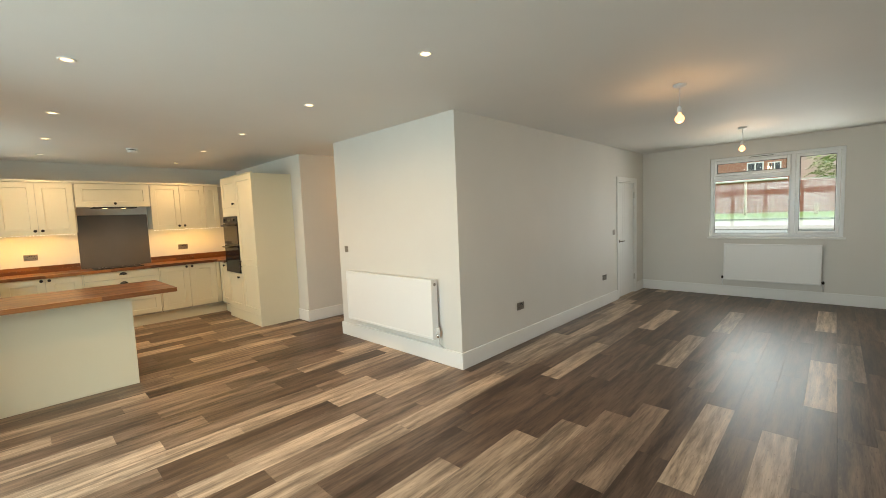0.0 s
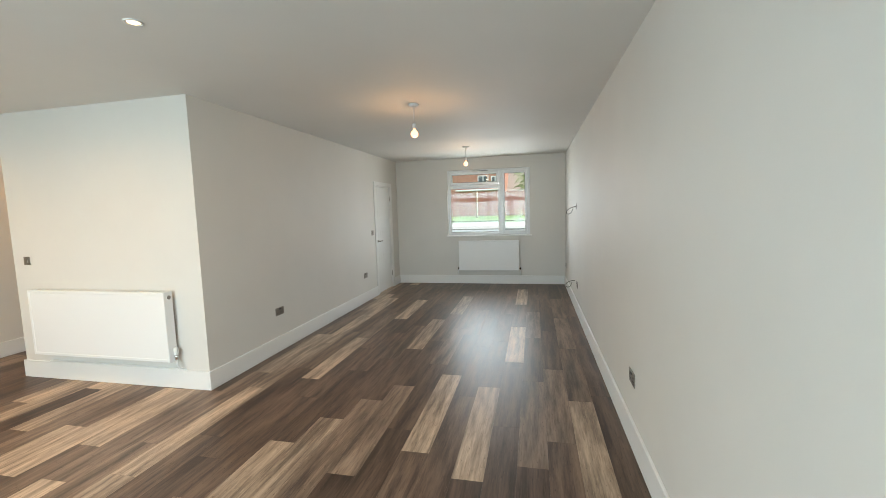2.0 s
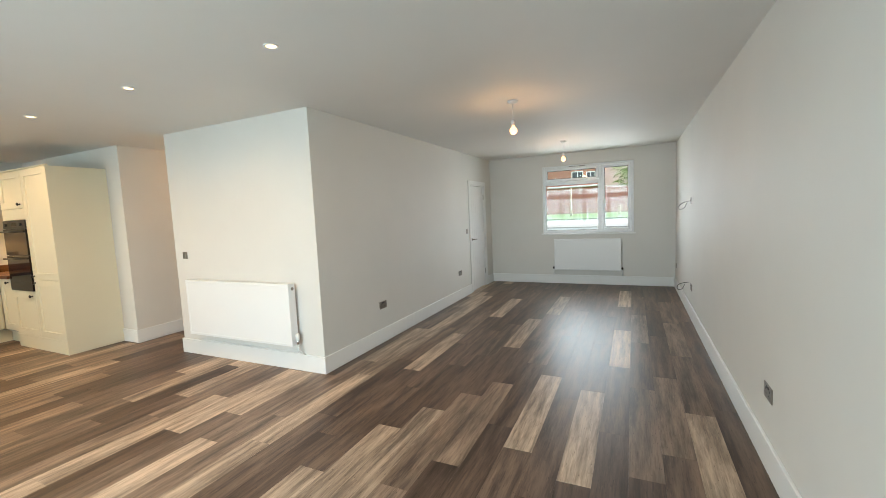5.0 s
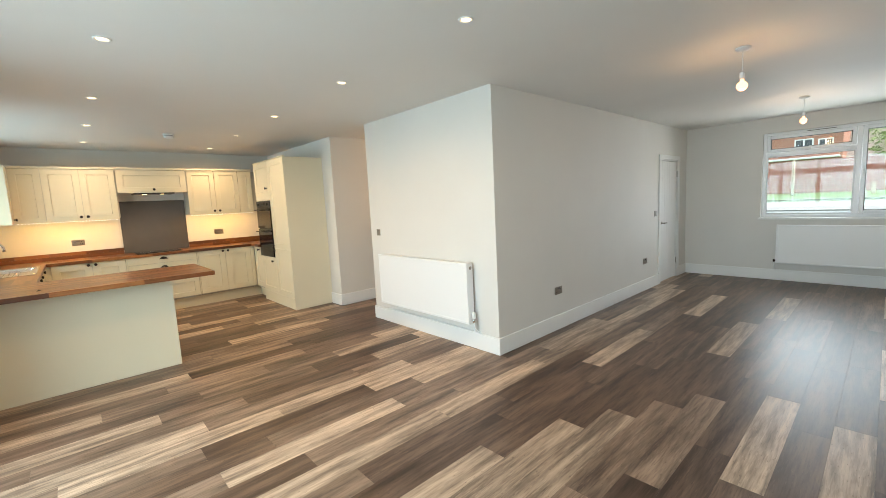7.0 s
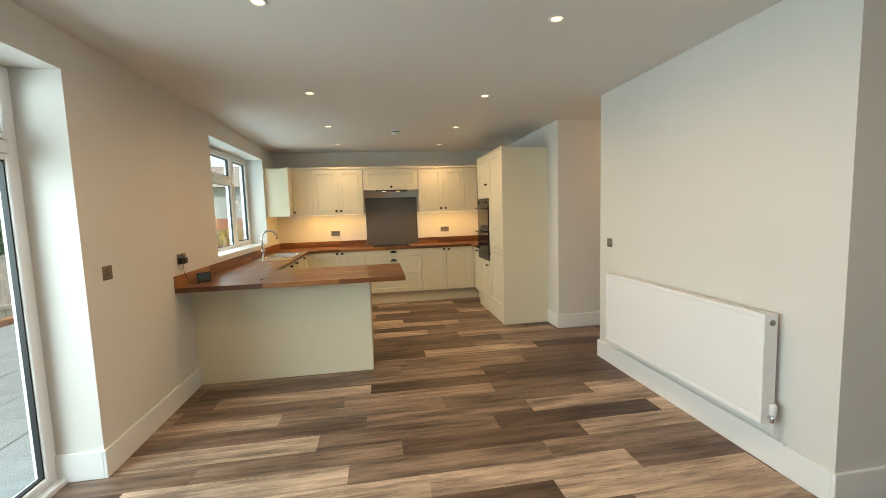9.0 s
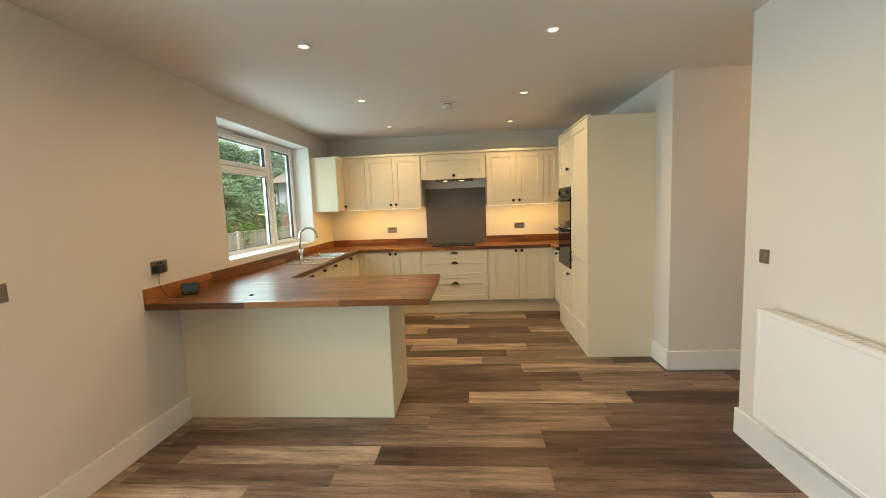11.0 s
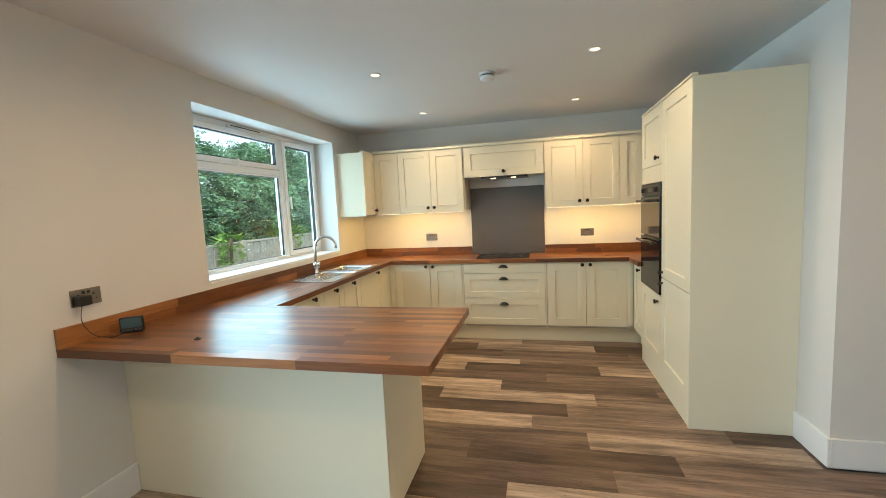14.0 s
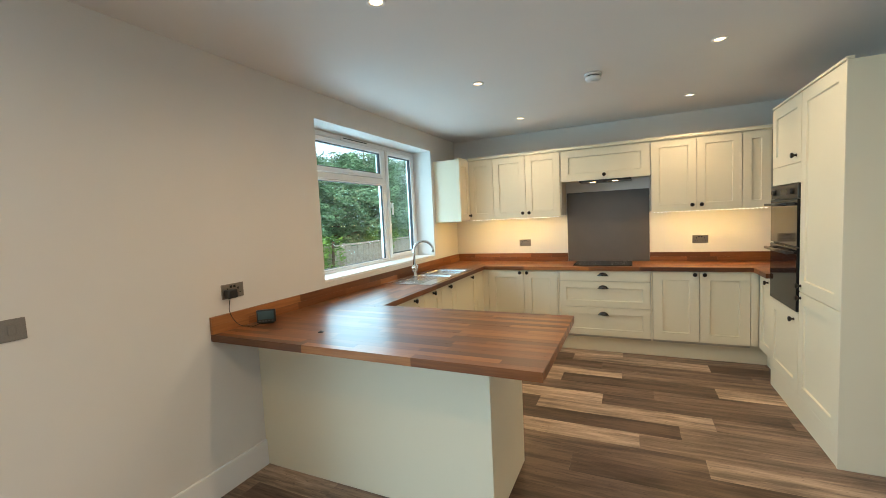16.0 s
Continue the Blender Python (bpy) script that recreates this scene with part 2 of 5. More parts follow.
def lathe(profile, at, axis='z', n=20):
    """Turns (radius, height) pairs round an axis through at."""
    bm = bmesh.new()
    rings = []
    ax = {'z': Matrix(), '-z': Matrix.Rotation(math.pi, 4, 'X'), '-y': Matrix.Rotation(radians(90), 4, 'X'),
          'y': Matrix.Rotation(radians(-90), 4, 'X'), 'x': Matrix.Rotation(radians(90), 4, 'Y'), '-x': Matrix.Rotation(radians(-90), 4, 'Y')}[axis]
    for r, h in profile:
        rings.append([bm.verts.new(Vector(at) + ax @ Vector((r * math.cos(2 * math.pi * k / n), r * math.sin(2 * math.pi * k / n), h))) for k in range(n)])
    for a, b in zip(rings, rings[1:]):
        for k in range(n):
            f = bm.faces.new((a[k], a[(k + 1) % n], b[(k + 1) % n], b[k]))
            f.smooth = True
    bm.faces.new(rings[0][::-1])
    bm.faces.new(rings[-1])
    return bm


def tube(points, radius, n=10, smooth_steps=0):
    """A round bar that follows points."""
    pts = [Vector(p) for p in points]
    for _ in range(smooth_steps):
        out = [pts[0]]
        for a, b in zip(pts, pts[1:]):
            out += [a.lerp(b, 0.25), a.lerp(b, 0.75)]
        pts = out + [pts[-1]]
    bm = bmesh.new()
    rings = []
    up = Vector((0.13, 0.31, 0.94)).normalized()
    for i, p in enumerate(pts):
        d = (pts[min(i + 1, len(pts) - 1)] - pts[max(i - 1, 0)]).normalized()
        u = d.cross(up)
        if u.length < 0.1:
            u = d.cross(Vector((1, 0, 0)))
        u.normalize()
        v = d.cross(u)
        rings.append([bm.verts.new(p + radius * (math.cos(2 * math.pi * k / n) * u + math.sin(2 * math.pi * k / n) * v)) for k in range(n)])
    for a, b in zip(rings, rings[1:]):
        for k in range(n):
            f = bm.faces.new((a[k], a[(k + 1) % n], b[(k + 1) % n], b[k]))
            f.smooth = True
    bm.faces.new(rings[0][::-1])
    bm.faces.new(rings[-1])
    bmesh.ops.recalc_face_normals(bm, faces=bm.faces)
    return bm


def join(*bms):
    out = bmesh.new()
    for b in bms:
        me = bpy.data.meshes.new("tmp")
        b.to_mesh(me)
        out.from_mesh(me)
        bpy.data.meshes.remove(me)
        b.free()
    return out


def mesh_of(name, bm, mat):
    bmesh.ops.recalc_face_normals(bm, faces=bm.faces)
    me = bpy.data.meshes.new(name)
    bm.to_mesh(me)
    bm.free()
    me.materials.append(mat)
    return me


def part(name, bm, mat, parent=None, label=""):
    ob = new(name, mesh_of(name, bm, mat))
    if parent is not None:
        ob.parent = parent
    return tagged(ob, label)


def thing(name, label, category, group="", kind="", at=None):
    ob = new(name)
    ob.empty_display_size = 0.05
    if at is not None:
        ob.matrix_world = at
    return tagged(ob, label, category, group, kind)


def structure(name, bm, mat, label, category):
    return tagged(part(name, bm, mat), label, category, "", "structure")


# ---- shell ----
ZT = CEIL + 0.02
structure("wall_east", box(XR, XR + 0.2, YG - 0.33, YF + 0.3, -0.2, ZT), WALL, "long plain off-white painted plaster wall", "wall")
WX0, WX1, WZ0, WZ1 = -1.512, 0.135, 0.992, 2.305
structure("wall_north", boxes((XL - 0.12, WX0, YF, YF + 0.3, -0.2, ZT), (WX1, XR, YF, YF + 0.3, -0.2, ZT), (WX0, WX1, YF, YF + 0.3, -0.2, WZ0), (WX0, WX1, YF, YF + 0.3, WZ1, ZT)),
          WALL, "off-white painted wall with a window opening", "wall")
DY0, DY1, DZ = 7.13, 7.92, 2.0
structure("wall_living_west", boxes((XL - 0.12, XL, YP, DY0, -0.05, ZT), (XL - 0.12, XL, DY1, YF, -0.05, ZT), (XL - 0.12, XL, DY0, DY1, DZ, ZT)),
          WALL, "off-white painted wall with a doorway near its end", "wall")
structure("wall_pier", boxes((XP, XL - 0.12, YP, YP + 0.12, -0.05, ZT), (XP, XP + 0.12, YP + 0.12, 5.8, -0.05, ZT)), WALL, "white painted wall end behind a radiator", "wall")
PD0, PD1 = 3.98, 4.76
structure("wall_passage", boxes((XC - 0.12, XC, YN, PD0, -0.05, ZT), (XC - 0.12, XC, PD1, 5.8, -0.05, ZT), (XC - 0.12, XC, PD0, PD1, DZ, ZT)) ,
          WALL, "off-white painted passage wall lit by warm light", "wall")
structure("wall_passage_end", box(XC - 0.12, XP + 0.12, 5.8, 5.92, -0.05, ZT), WALL, "off-white painted wall closing the passage", "wall")
structure("wall_kitchen_north", box(XE, XC - 0.12, YN, YN + 0.12, -0.05, ZT), WALL, "off-white painted wall behind tall cabinets", "wall")
structure("wall_west", box(XE - 0.15, XE, YG - 0.33, YN + 0.12, -0.2, ZT), WALL, "off-white painted kitchen end wall above cabinets", "wall")
KX0, KX1, KZ0, KZ1 = -7.535, -5.575, 1.075, 2.335
# PX1 is the unseen door edge, set wide so daylight reaches the east wall
PX0, PX1, PZ1 = -3.61, 0.25, 2.32
structure("wall_south", boxes((XE, KX0, YG - 0.33, YG, -0.2, ZT), (KX0, KX1, YG - 0.33, YG, -0.2, KZ0), (KX0, KX1, YG - 0.33, YG, KZ1, ZT), (KX1, PX0, YG - 0.33, YG, -0.2, ZT),
                              (PX0, PX1, YG - 0.33, YG, PZ1, ZT), (PX1, XR, YG - 0.33, YG, -0.2, ZT)),
          WALL, "off-white garden wall with deep window and door reveals", "wall")
structure("ceiling", box(XE - 0.15, XR + 0.2, YG - 0.33, YF + 0.3, CEIL, CEIL + 0.15), CEILING, "flat white painted ceiling with recessed downlights", "ceiling")
floor = structure("floor", boxes((XE, XR, YG - 0.33, YN, -0.06, -0.012), (XL - 0.12, XR, YN, YF, -0.06, -0.012), (XC - 0.12, XP + 0.12, YN, 5.8, -0.06, -0.012)), SUBFLOOR,
                  "grey-brown wood-look plank floor with mixed tones", "floor")


def skirting(name, x0, y0, x1, y1, nx, ny):
    """A tall square skirting board along a wall, facing (nx, ny)."""
    t, h = 0.018, 0.168
    bm = box(min(x0, x1) + min(0, nx) * t, max(x0, x1) + max(0, nx) * t, min(y0, y1) + min(0, ny) * t, max(y0, y1) + max(0, ny) * t, 0.0, h, 0.003)
    return structure(name, bm, GLOSS_WHITE, "tall white painted skirting board along a wall", "skirting board")


skirting("baseboard", XR, YG, XR, YF, -1, 0)
skirting("baseboard", XL, YF, XR - 0.018, YF, 0, -1)
skirting("baseboard", XL, YP - 0.018, XL, 7.06, 1, 0)
skirting("baseboard", XL, 7.99, XL, YF - 0.018, 1, 0)
skirting("baseboard", XP - 0.018, YP, XL, YP, 0, -1)
skirting("baseboard", XP, YP, XP, 5.8, -1, 0)
skirting("baseboard", XT + 0.002, YN, XC + 0.018, YN, 0, -1)
skirting("baseboard", XC, YN, XC, PD0 - 0.07, 1, 0)
skirting("baseboard", XC, PD1 + 0.07, XC, 5.8, 1, 0)
skirting("baseboard", -4.91, YG, PX0 + 0.018, YG, 0, 1)
skirting("baseboard", PX0, YG - 0.30, PX0, YG, 1, 0)
skirting("baseboard", PX1, YG - 0.30, PX1, YG, -1, 0)
skirting("baseboard", PX1 - 0.018, YG, XR - 0.018, YG, 0, 1)


# ---- windows and doors ----
def ring(x0, x1, y0, y1, z0, z1, w, bevel=0.004):
    """Four bars round an opening in the x-z plane."""
    return boxes((x0, x0 + w, y0, y1, z0, z1), (x1 - w, x1, y0, y1, z0, z1), (x0 + w, x1 - w, y0, y1, z0, z0 + w), (x0 + w, x1 - w, y0, y1, z1 - w, z1), bevel=bevel)


def casement(root, name, x0, x1, z0, z1, handle=None, bar=0.046):
    """An opening sash with gasket and pane; the room is on the -y side."""
    s = part(name, ring(x0, x1, -0.012, 0.055, z0, z1, bar, 0.006), UPVC, root)
    part("gasket", ring(x0 + bar - 0.002, x1 - bar + 0.002, 0.002, 0.03, z0 + bar - 0.002, z1 - bar + 0.002, 0.010, 0), GASKET, s)
    pane = part("pane", box(x0 + bar, x1 - bar, 0.014, 0.018, z0 + bar, z1 - bar), GLASS, s, "clear window pane")
    pane.visible_shadow = False
    if handle:
        hx, hz, upright = handle
        arm = box(hx - 0.012, hx + 0.012, -0.055, -0.040, hz - 0.11, hz + 0.02, 0.005) if upright else box(hx - 0.11, hx + 0.02, -0.055, -0.040, hz - 0.012, hz + 0.012, 0.005)
        part("window_handle", join(box(hx - 0.014, hx + 0.014, -0.024, -0.010, hz - 0.03, hz + 0.03, 0.004), box(hx - 0.009, hx + 0.009, -0.042, -0.022, hz - 0.009, hz + 0.009), arm), PLASTIC, s, "white window handle")


def upvc_window(name, at, w, h, split, transom, label, vent=True):
    """Left part: top light over a fixed pane; right part: side-hung casement. Local x along the width, room at -y."""
    root = thing(name, label, "window", "", "structure", at)
    f = 0.045
    part("window_frame", boxes((0, f, 0, 0.07, 0, h), (w - f, w, 0, 0.07, 0, h), (f, w - f, 0, 0.07, 0, f), (f, w - f, 0, 0.07, h - f, h), (split - 0.028, split + 0.028, 0, 0.07, f, h - f),
                               (f, split - 0.028, 0, 0.07, transom - 0.028, transom + 0.028), bevel=0.005), UPVC, root)
    casement(root, "top_sash", f + 0.002, split - 0.030, transom + 0.030, h - f - 0.002, ((f + split) / 2, transom + 0.054, False))
    casement(root, "side_sash", split + 0.030, w - f - 0.002, f + 0.002, h - f - 0.002, (split + 0.054, h * 0.5, True))
    p = part("pane", box(f, split - 0.028, 0.03, 0.034, f, transom - 0.028), GLASS, root, "clear fixed window pane")
    p.visible_shadow = False
    part("glazing_bead", ring(f, split - 0.028, 0.008, 0.03, f, transom - 0.028, 0.016, 0.003), UPVC, root)
    part("gasket", ring(f + 0.014, split - 0.042, 0.012, 0.03, f + 0.014, transom - 0.042, 0.006, 0), GASKET, root)
    if vent:
        part("trickle_vent", join(box(w * 0.3, w * 0.52, -0.014, 0.001, h - 0.045, h - 0.018, 0.004), box(w * 0.31, w * 0.51, -0.016, -0.013, h - 0.036, h - 0.030)), PLASTIC, root)
        part("vent_slot", box(w * 0.315, w * 0.505, -0.0175, -0.0162, h - 0.030, h - 0.022), BLACK, root, "dark vent slot")
    return root


win = upvc_window("window_1", pose(WX0, YF + 0.045, WZ0), WX1 - WX0, WZ1 - WZ0, 1.075, 0.985, "white upvc front window with one top light")
part("window_sill", box(-0.03, WX1 - WX0 + 0.03, -0.075, 0.0, -0.028, 0.0, 0.006, 2), GLOSS_WHITE, win)
win = upvc_window("window_2", pose(KX1, YG - 0.235, KZ0, 0, 0, 180), KX1 - KX0, KZ1 - KZ0, 1.30, 0.88, "white upvc kitchen window above the sink")
part("window_sill", box(0.0, KX1 - KX0, -0.225, 0.0, 0.0, 0.022, 0.004), GLOSS_WHITE, win)


def patio_doors():
    root = thing("patio_door", "white upvc glazed patio doors with top lights", "glass door", "", "structure", pose(PX1, YG - 0.245, 0, 0, 0, 180))
    w, h, f, tr = PX1 - PX0, PZ1, 0.06, 1.90
    part("door_frame", boxes((0, f, 0, 0.07, 0, h), (w - f, w, 0, 0.07, 0, h), (f, w - f, 0, 0.07, 0, 0.05), (f, w - f, 0, 0.07, h - f, h), (f, w - f, 0, 0.07, tr - 0.035, tr + 0.035), bevel=0.005), UPVC, root)
    n = 4
    step = (w - 2 * f) / n
    for i in range(n):
        a, b = f + i * step, f + (i + 1) * step
        casement(root, "door_leaf", a + 0.002, b - 0.002, 0.055, tr - 0.038, None, 0.032)
        casement(root, "top_light", a + 0.002, b - 0.002, tr + 0.038, h - f - 0.002, None, 0.032)
    part("threshold", box(0, w, -0.05, 0.0, -0.004, 0.03, 0.004), UPVC, root)


patio_doors()


def panel_door(name, at, w, h, label, handle_side):
    """White boarded leaf in a plain frame, standing in a wall; front face at y = 0, local x along the wall."""
    root = thing(name, label, "door", "", "structure", at)
    part("architrave", boxes((-0.068, 0.0, -0.018, 0.0, 0, h + 0.068), (w, w + 0.068, -0.018, 0.0, 0, h + 0.068), (0.0, w, -0.018, 0.0, h, h + 0.068), bevel=0.004), GLOSS_WHITE, root)
    part("door_lining", boxes((0, 0.02, 0.0, 0.12, 0, h), (w - 0.02, w, 0.0, 0.12, 0, h), (0.02, w - 0.02, 0.0, 0.12, h - 0.02, h)), GLOSS_WHITE, root)
    # bars added unseen behind the leaf to keep light out of its gaps
    part("gap_light_stop", boxes((0.02, 0.05, 0.050, 0.075, 0, h - 0.02), (w - 0.05, w - 0.02, 0.050, 0.075, 0, h - 0.02), (0.05, w - 0.05, 0.050, 0.075, h - 0.05, h - 0.02)), GLOSS_WHITE, root)
    leaf = bmesh.new()
    n, x0, x1 = 7, 0.025, w - 0.025
    add_box(leaf, x0, x1, 0.018, 0.049, 0.010, h - 0.026)
    for i in range(n):
        a, b = x0 + (x1 - x0) * i / n, x0 + (x1 - x0) * (i + 1) / n
        add_box(leaf, a + 0.0015, b - 0.0015, 0.014, 0.0178, 0.010, h - 0.026, 0.0012)
    leaf = part("door_leaf", leaf, DOOR_WHITE, root, "white vertically grooved door leaf")
    hx, d = (0.085, 1) if handle_side == 'low' else (w - 0.085, -1)
    part("door_handle", join(lathe([(0.026, 0), (0.026, 0.006), (0.022, 0.009), (0.010, 0.010), (0.010, 0.045)], (hx, 0.014, 0.98), '-y'),
                             tube([(hx, -0.036, 0.98), (hx + 0.02 * d, -0.040, 0.98), (hx + 0.12 * d, -0.038, 0.978)], 0.009, 10, 1)), NICKEL, leaf, "dark nickel lever handle")
    for hz in (0.24, 1.72):
        ex = w - 0.02 if handle_side == 'low' else 0.02
        part("hinge", lathe([(0.006, 0), (0.006, 0.1)], (ex, 0.004, hz), 'z', 8), NICKEL, leaf)
    return root


panel_door("door_1", pose(XL, DY0, 0, 0, 0, 90), DY1 - DY0, DZ, "closed white grooved door with lever handle", 'low')
panel_door("door_2", pose(XC, PD0, 0, 0, 0, 90), PD1 - PD0, DZ, "closed white door in the passage", 'high')


# ---- kitchen ----
def shaker(x0, x1, z0, z1, y=0.0, t=0.02, rail=0.082, depth=0.012):
    """A framed panel front whose face lies at y."""
    bm = bmesh.new()
    fs = add_box(bm, x0, x1, y, y + t, z0, z1)
    front = fs[2]
    bm.normal_update()
    if min(x1 - x0, z1 - z0) > 2.4 * rail:
        bmesh.ops.inset_region(bm, faces=[front], thickness=rail, depth=0, use_even_offset=True)
        bmesh.ops.inset_region(bm, faces=[front], thickness=0.004, depth=-depth, use_even_offset=True)
    out = [e for e in bm.edges if all(abs(v.co.y - y) < 1e-6 for v in e.verts) and len({round(v.co.x, 4) for v in e.verts} & {round(x0, 4), round(x1, 4)}) + len({round(v.co.z, 4) for v in e.verts} & {round(z0, 4), round(z1, 4)}) >= 1 and any(f.normal.y > -0.5 for f in e.link_faces) and all(min(abs(v.co.x - x0), abs(v.co.x - x1), abs(v.co.z - z0), abs(v.co.z - z1)) < 1e-5 for v in e.verts)]
    bmesh.ops.bevel(bm, geom=out, offset=0.0025, segments=2, affect='EDGES')
    return bm


def knob(root, x, z, y=0.0):
    part("knob", lathe([(0.011, 0), (0.010, 0.003), (0.007, 0.009), (0.0075, 0.015), (0.016, 0.021), (0.0195, 0.027), (0.018, 0.033), (0.010, 0.036)], (x, y, z), '-y', 16), BRONZE, root, "dark bronze round knob")


def cup_handle(root, x, z, y=0.0):
    bm = bmesh.new()
    n, m, a, b, c = 14, 6, 0.048, 0.026, 0.036
    grid = []
    for j in range(m + 1):
        ph = math.pi / 2 * j / m
        grid.append([bm.verts.new((x + a * math.cos(math.pi * i / n) * math.cos(ph) if j < m else x, y - b * math.sin(ph), z - 0.015 + c * math.sin(math.pi * i / n) * math.cos(ph) * 0.98 + 0.0)) for i in range(n + 1)])
    for r0, r1 in zip(grid, grid[1:]):
        for i in range(n):
            f = bm.faces.new((r0[i], r0[i + 1], r1[i + 1], r1[i]))
            f.smooth = True
    bmesh.ops.remove_doubles(bm, verts=bm.verts, dist=1e-5)
    bmesh.ops.solidify(bm, geom=list(bm.faces), thickness=0.002)
    add_box(bm, x - a - 0.006, x + a + 0.006, y - 0.002, y, z - 0.018, z - 0.008)
    part("cup_handle", bm, PEWTER, root, "dark pewter cup handle")


END_BASE, END_WALL = -7.70, -7.91
BZ0, BZ1 = 0.195, 0.895
E_BASE, E_WALLU = "cream base cabinets round the kitchen", "cream wall cabinets on the end wall"


def base_unit(at, w, depth, fronts, label, carcass_bottom=0.17):
    """fronts: (x0, x1, z0, z1, fittings); fittings are ('knob', x, z) or ('cup', x, z)."""
    root = thing("base_cabinet", label, "cabinet", E_BASE, "", at)
    part("carcass", box(0.0, w, 0.021, depth, carcass_bottom, 0.898), CARCASS_SHADE, root)
    for x0, x1, z0, z1, fit_list in fronts:
        d = part("drawer_front" if fit_list and fit_list[0][0] == 'cup' else "cabinet_door", shaker(x0 + 0.002, x1 - 0.002, z0, z1, rail=0.070 if z1 - z0 < 0.35 else 0.084), CREAM, root)
        for kind, x, z in fit_list:
            (knob if kind == 'knob' else cup_handle)(d, x, z)
    return root


R_END, R_GARDEN, R_NORTH = 90, 180, 0
Y0 = -0.14
S = [-0.10, 0.325, 0.722, 1.642, 2.047, 2.453]
base_unit(pose(END_BASE, S[0], 0, 0, 0, R_END), S[2] - S[0] - 0.02, 0.55,
          [(0.0, S[1] - S[0], BZ0, BZ1, [('knob', S[1] - S[0] - 0.04, 0.868)]), (S[1] - S[0], S[2] - S[0] - 0.02, BZ0, BZ1, [('knob', S[1] - S[0] + 0.04, 0.868)])],
          "cream shaker two-door base cabinet with dark knobs")
dw = S[3] - S[2] - 0.02
base_unit(pose(END_BASE, S[2], 0, 0, 0, R_END), dw, 0.55,
          [(0.0, dw, 0.785, BZ1, [('cup', dw / 2, 0.858)]), (0.0, dw, 0.503, 0.780, [('cup', dw / 2, 0.722)]), (0.0, dw, BZ0, 0.498, [('cup', dw / 2, 0.436)])],
          "cream three-drawer base cabinet with cup handles under hob")
base_unit(pose(END_BASE, S[3], 0, 0, 0, R_END), S[5] - S[3], 0.55,
          [(0.0, S[4] - S[3], BZ0, BZ1, [('knob', S[4] - S[3] - 0.04, 0.868)]), (S[4] - S[3], S[5] - S[3], BZ0, BZ1, [('knob', S[4] - S[3] + 0.04, 0.868)])],
          "cream shaker two-door base cabinet with dark knobs")
for a, b, lab in ((S[2] - 0.018, S[2] - 0.002, ""), (S[3] - 0.018, S[3] - 0.002, ""), (S[5] + 0.001, 2.515, ""), (Y0 - 0.028, S[0] - 0.002, "")):
    tagged(part("filler_strip", box(END_BASE - 0.03, END_BASE, a, b, BZ0, 0.896, 0.002), CREAM), "cream vertical filler strip between base cabinets", "trim", "filler strips")
# base unit beside the ovens
base_unit(pose(END_BASE + 0.015, 2.515, 0, 0, 0, R_NORTH), -7.302 - END_BASE - 0.015, 0.55, [(0.0, -7.302 - END_BASE - 0.015, BZ0, BZ1, [('knob', 0.26, 0.845)])], "narrow cream base cabinet beside the ovens")
# sink run
SX = [-5.56, -6.18, -6.53, -6.88, -7.48]
kn = [[0.62 - 0.18], [0.35 - 0.176], [0.35 - 0.179], [0.60 - 0.175]]
for i in range(4):
    w = SX[i] - SX[i + 1]
    base_unit(pose(SX[i], Y0 - 0.03, 0, 0, 0, R_GARDEN), w - 0.002, 0.53, [(0.0, w - 0.002, BZ0, BZ1, [('knob', w - 0.175 if i in (0, 3) else w / 2, 0.866)])], "cream shaker base cabinet along the sink run")
tagged(part("filler_strip", box(END_BASE - 0.05, SX[4] - 0.002, Y0 - 0.05, Y0 - 0.03, 0.17, 0.896, 0.002), CREAM), "cream corner filler strip between base cabinets", "trim", "filler strips")


def plinth(name, *args):
    return tagged(part(name, box(*args, 0.002), CREAM), "cream plinth board under the base cabinets", "plinth", "plinths")


plinth("plinth", END_BASE - 0.10, END_BASE - 0.085, Y0 - 0.10, 2.60, 0, 0.17)
plinth("plinth", END_BASE - 0.085, -7.304, 2.60, 2.615, 0, 0.17)
plinth("plinth", -7.78, SX[0], Y0 - 0.11, Y0 - 0.095, 0, 0.17)
plinth("plinth", -7.302, XT - 0.02, 2.505 + 0.003, 2.523, 0, 0.169)

# peninsula
pen = thing("peninsula", "cream panelled peninsula base under a wooden worktop", "kitchen island")
part("back_panel", box(-4.912, -4.93, YG, 0.835, 0, 0.90, 0.002), CREAM, pen)
part("end_panel", box(-4.932, -5.515, 0.817, 0.835, 0, 0.90, 0.002), CREAM, pen)
part("front_panel", box(-5.50, -5.515, Y0 - 0.06, 0.815, 0.0, 0.90), CARCASS_SHADE, pen)


def wall_unit(at, w, h, depth, fronts, label, rail=0.072):
    root = thing("wall_cabinet", label, "cabinet", E_WALLU, "", at)
    part("carcass", box(0.0, w, 0.021, depth, 0.012, h - 0.005), CARCASS_SHADE, root)
    for x0, x1, z0, z1, knobs in fronts:
        d = part("cabinet_door", shaker(x0 + 0.002, x1 - 0.002, z0, z1, rail=rail), CREAM, root)
        for x, z in knobs:
            knob(d, x, z)
    return root


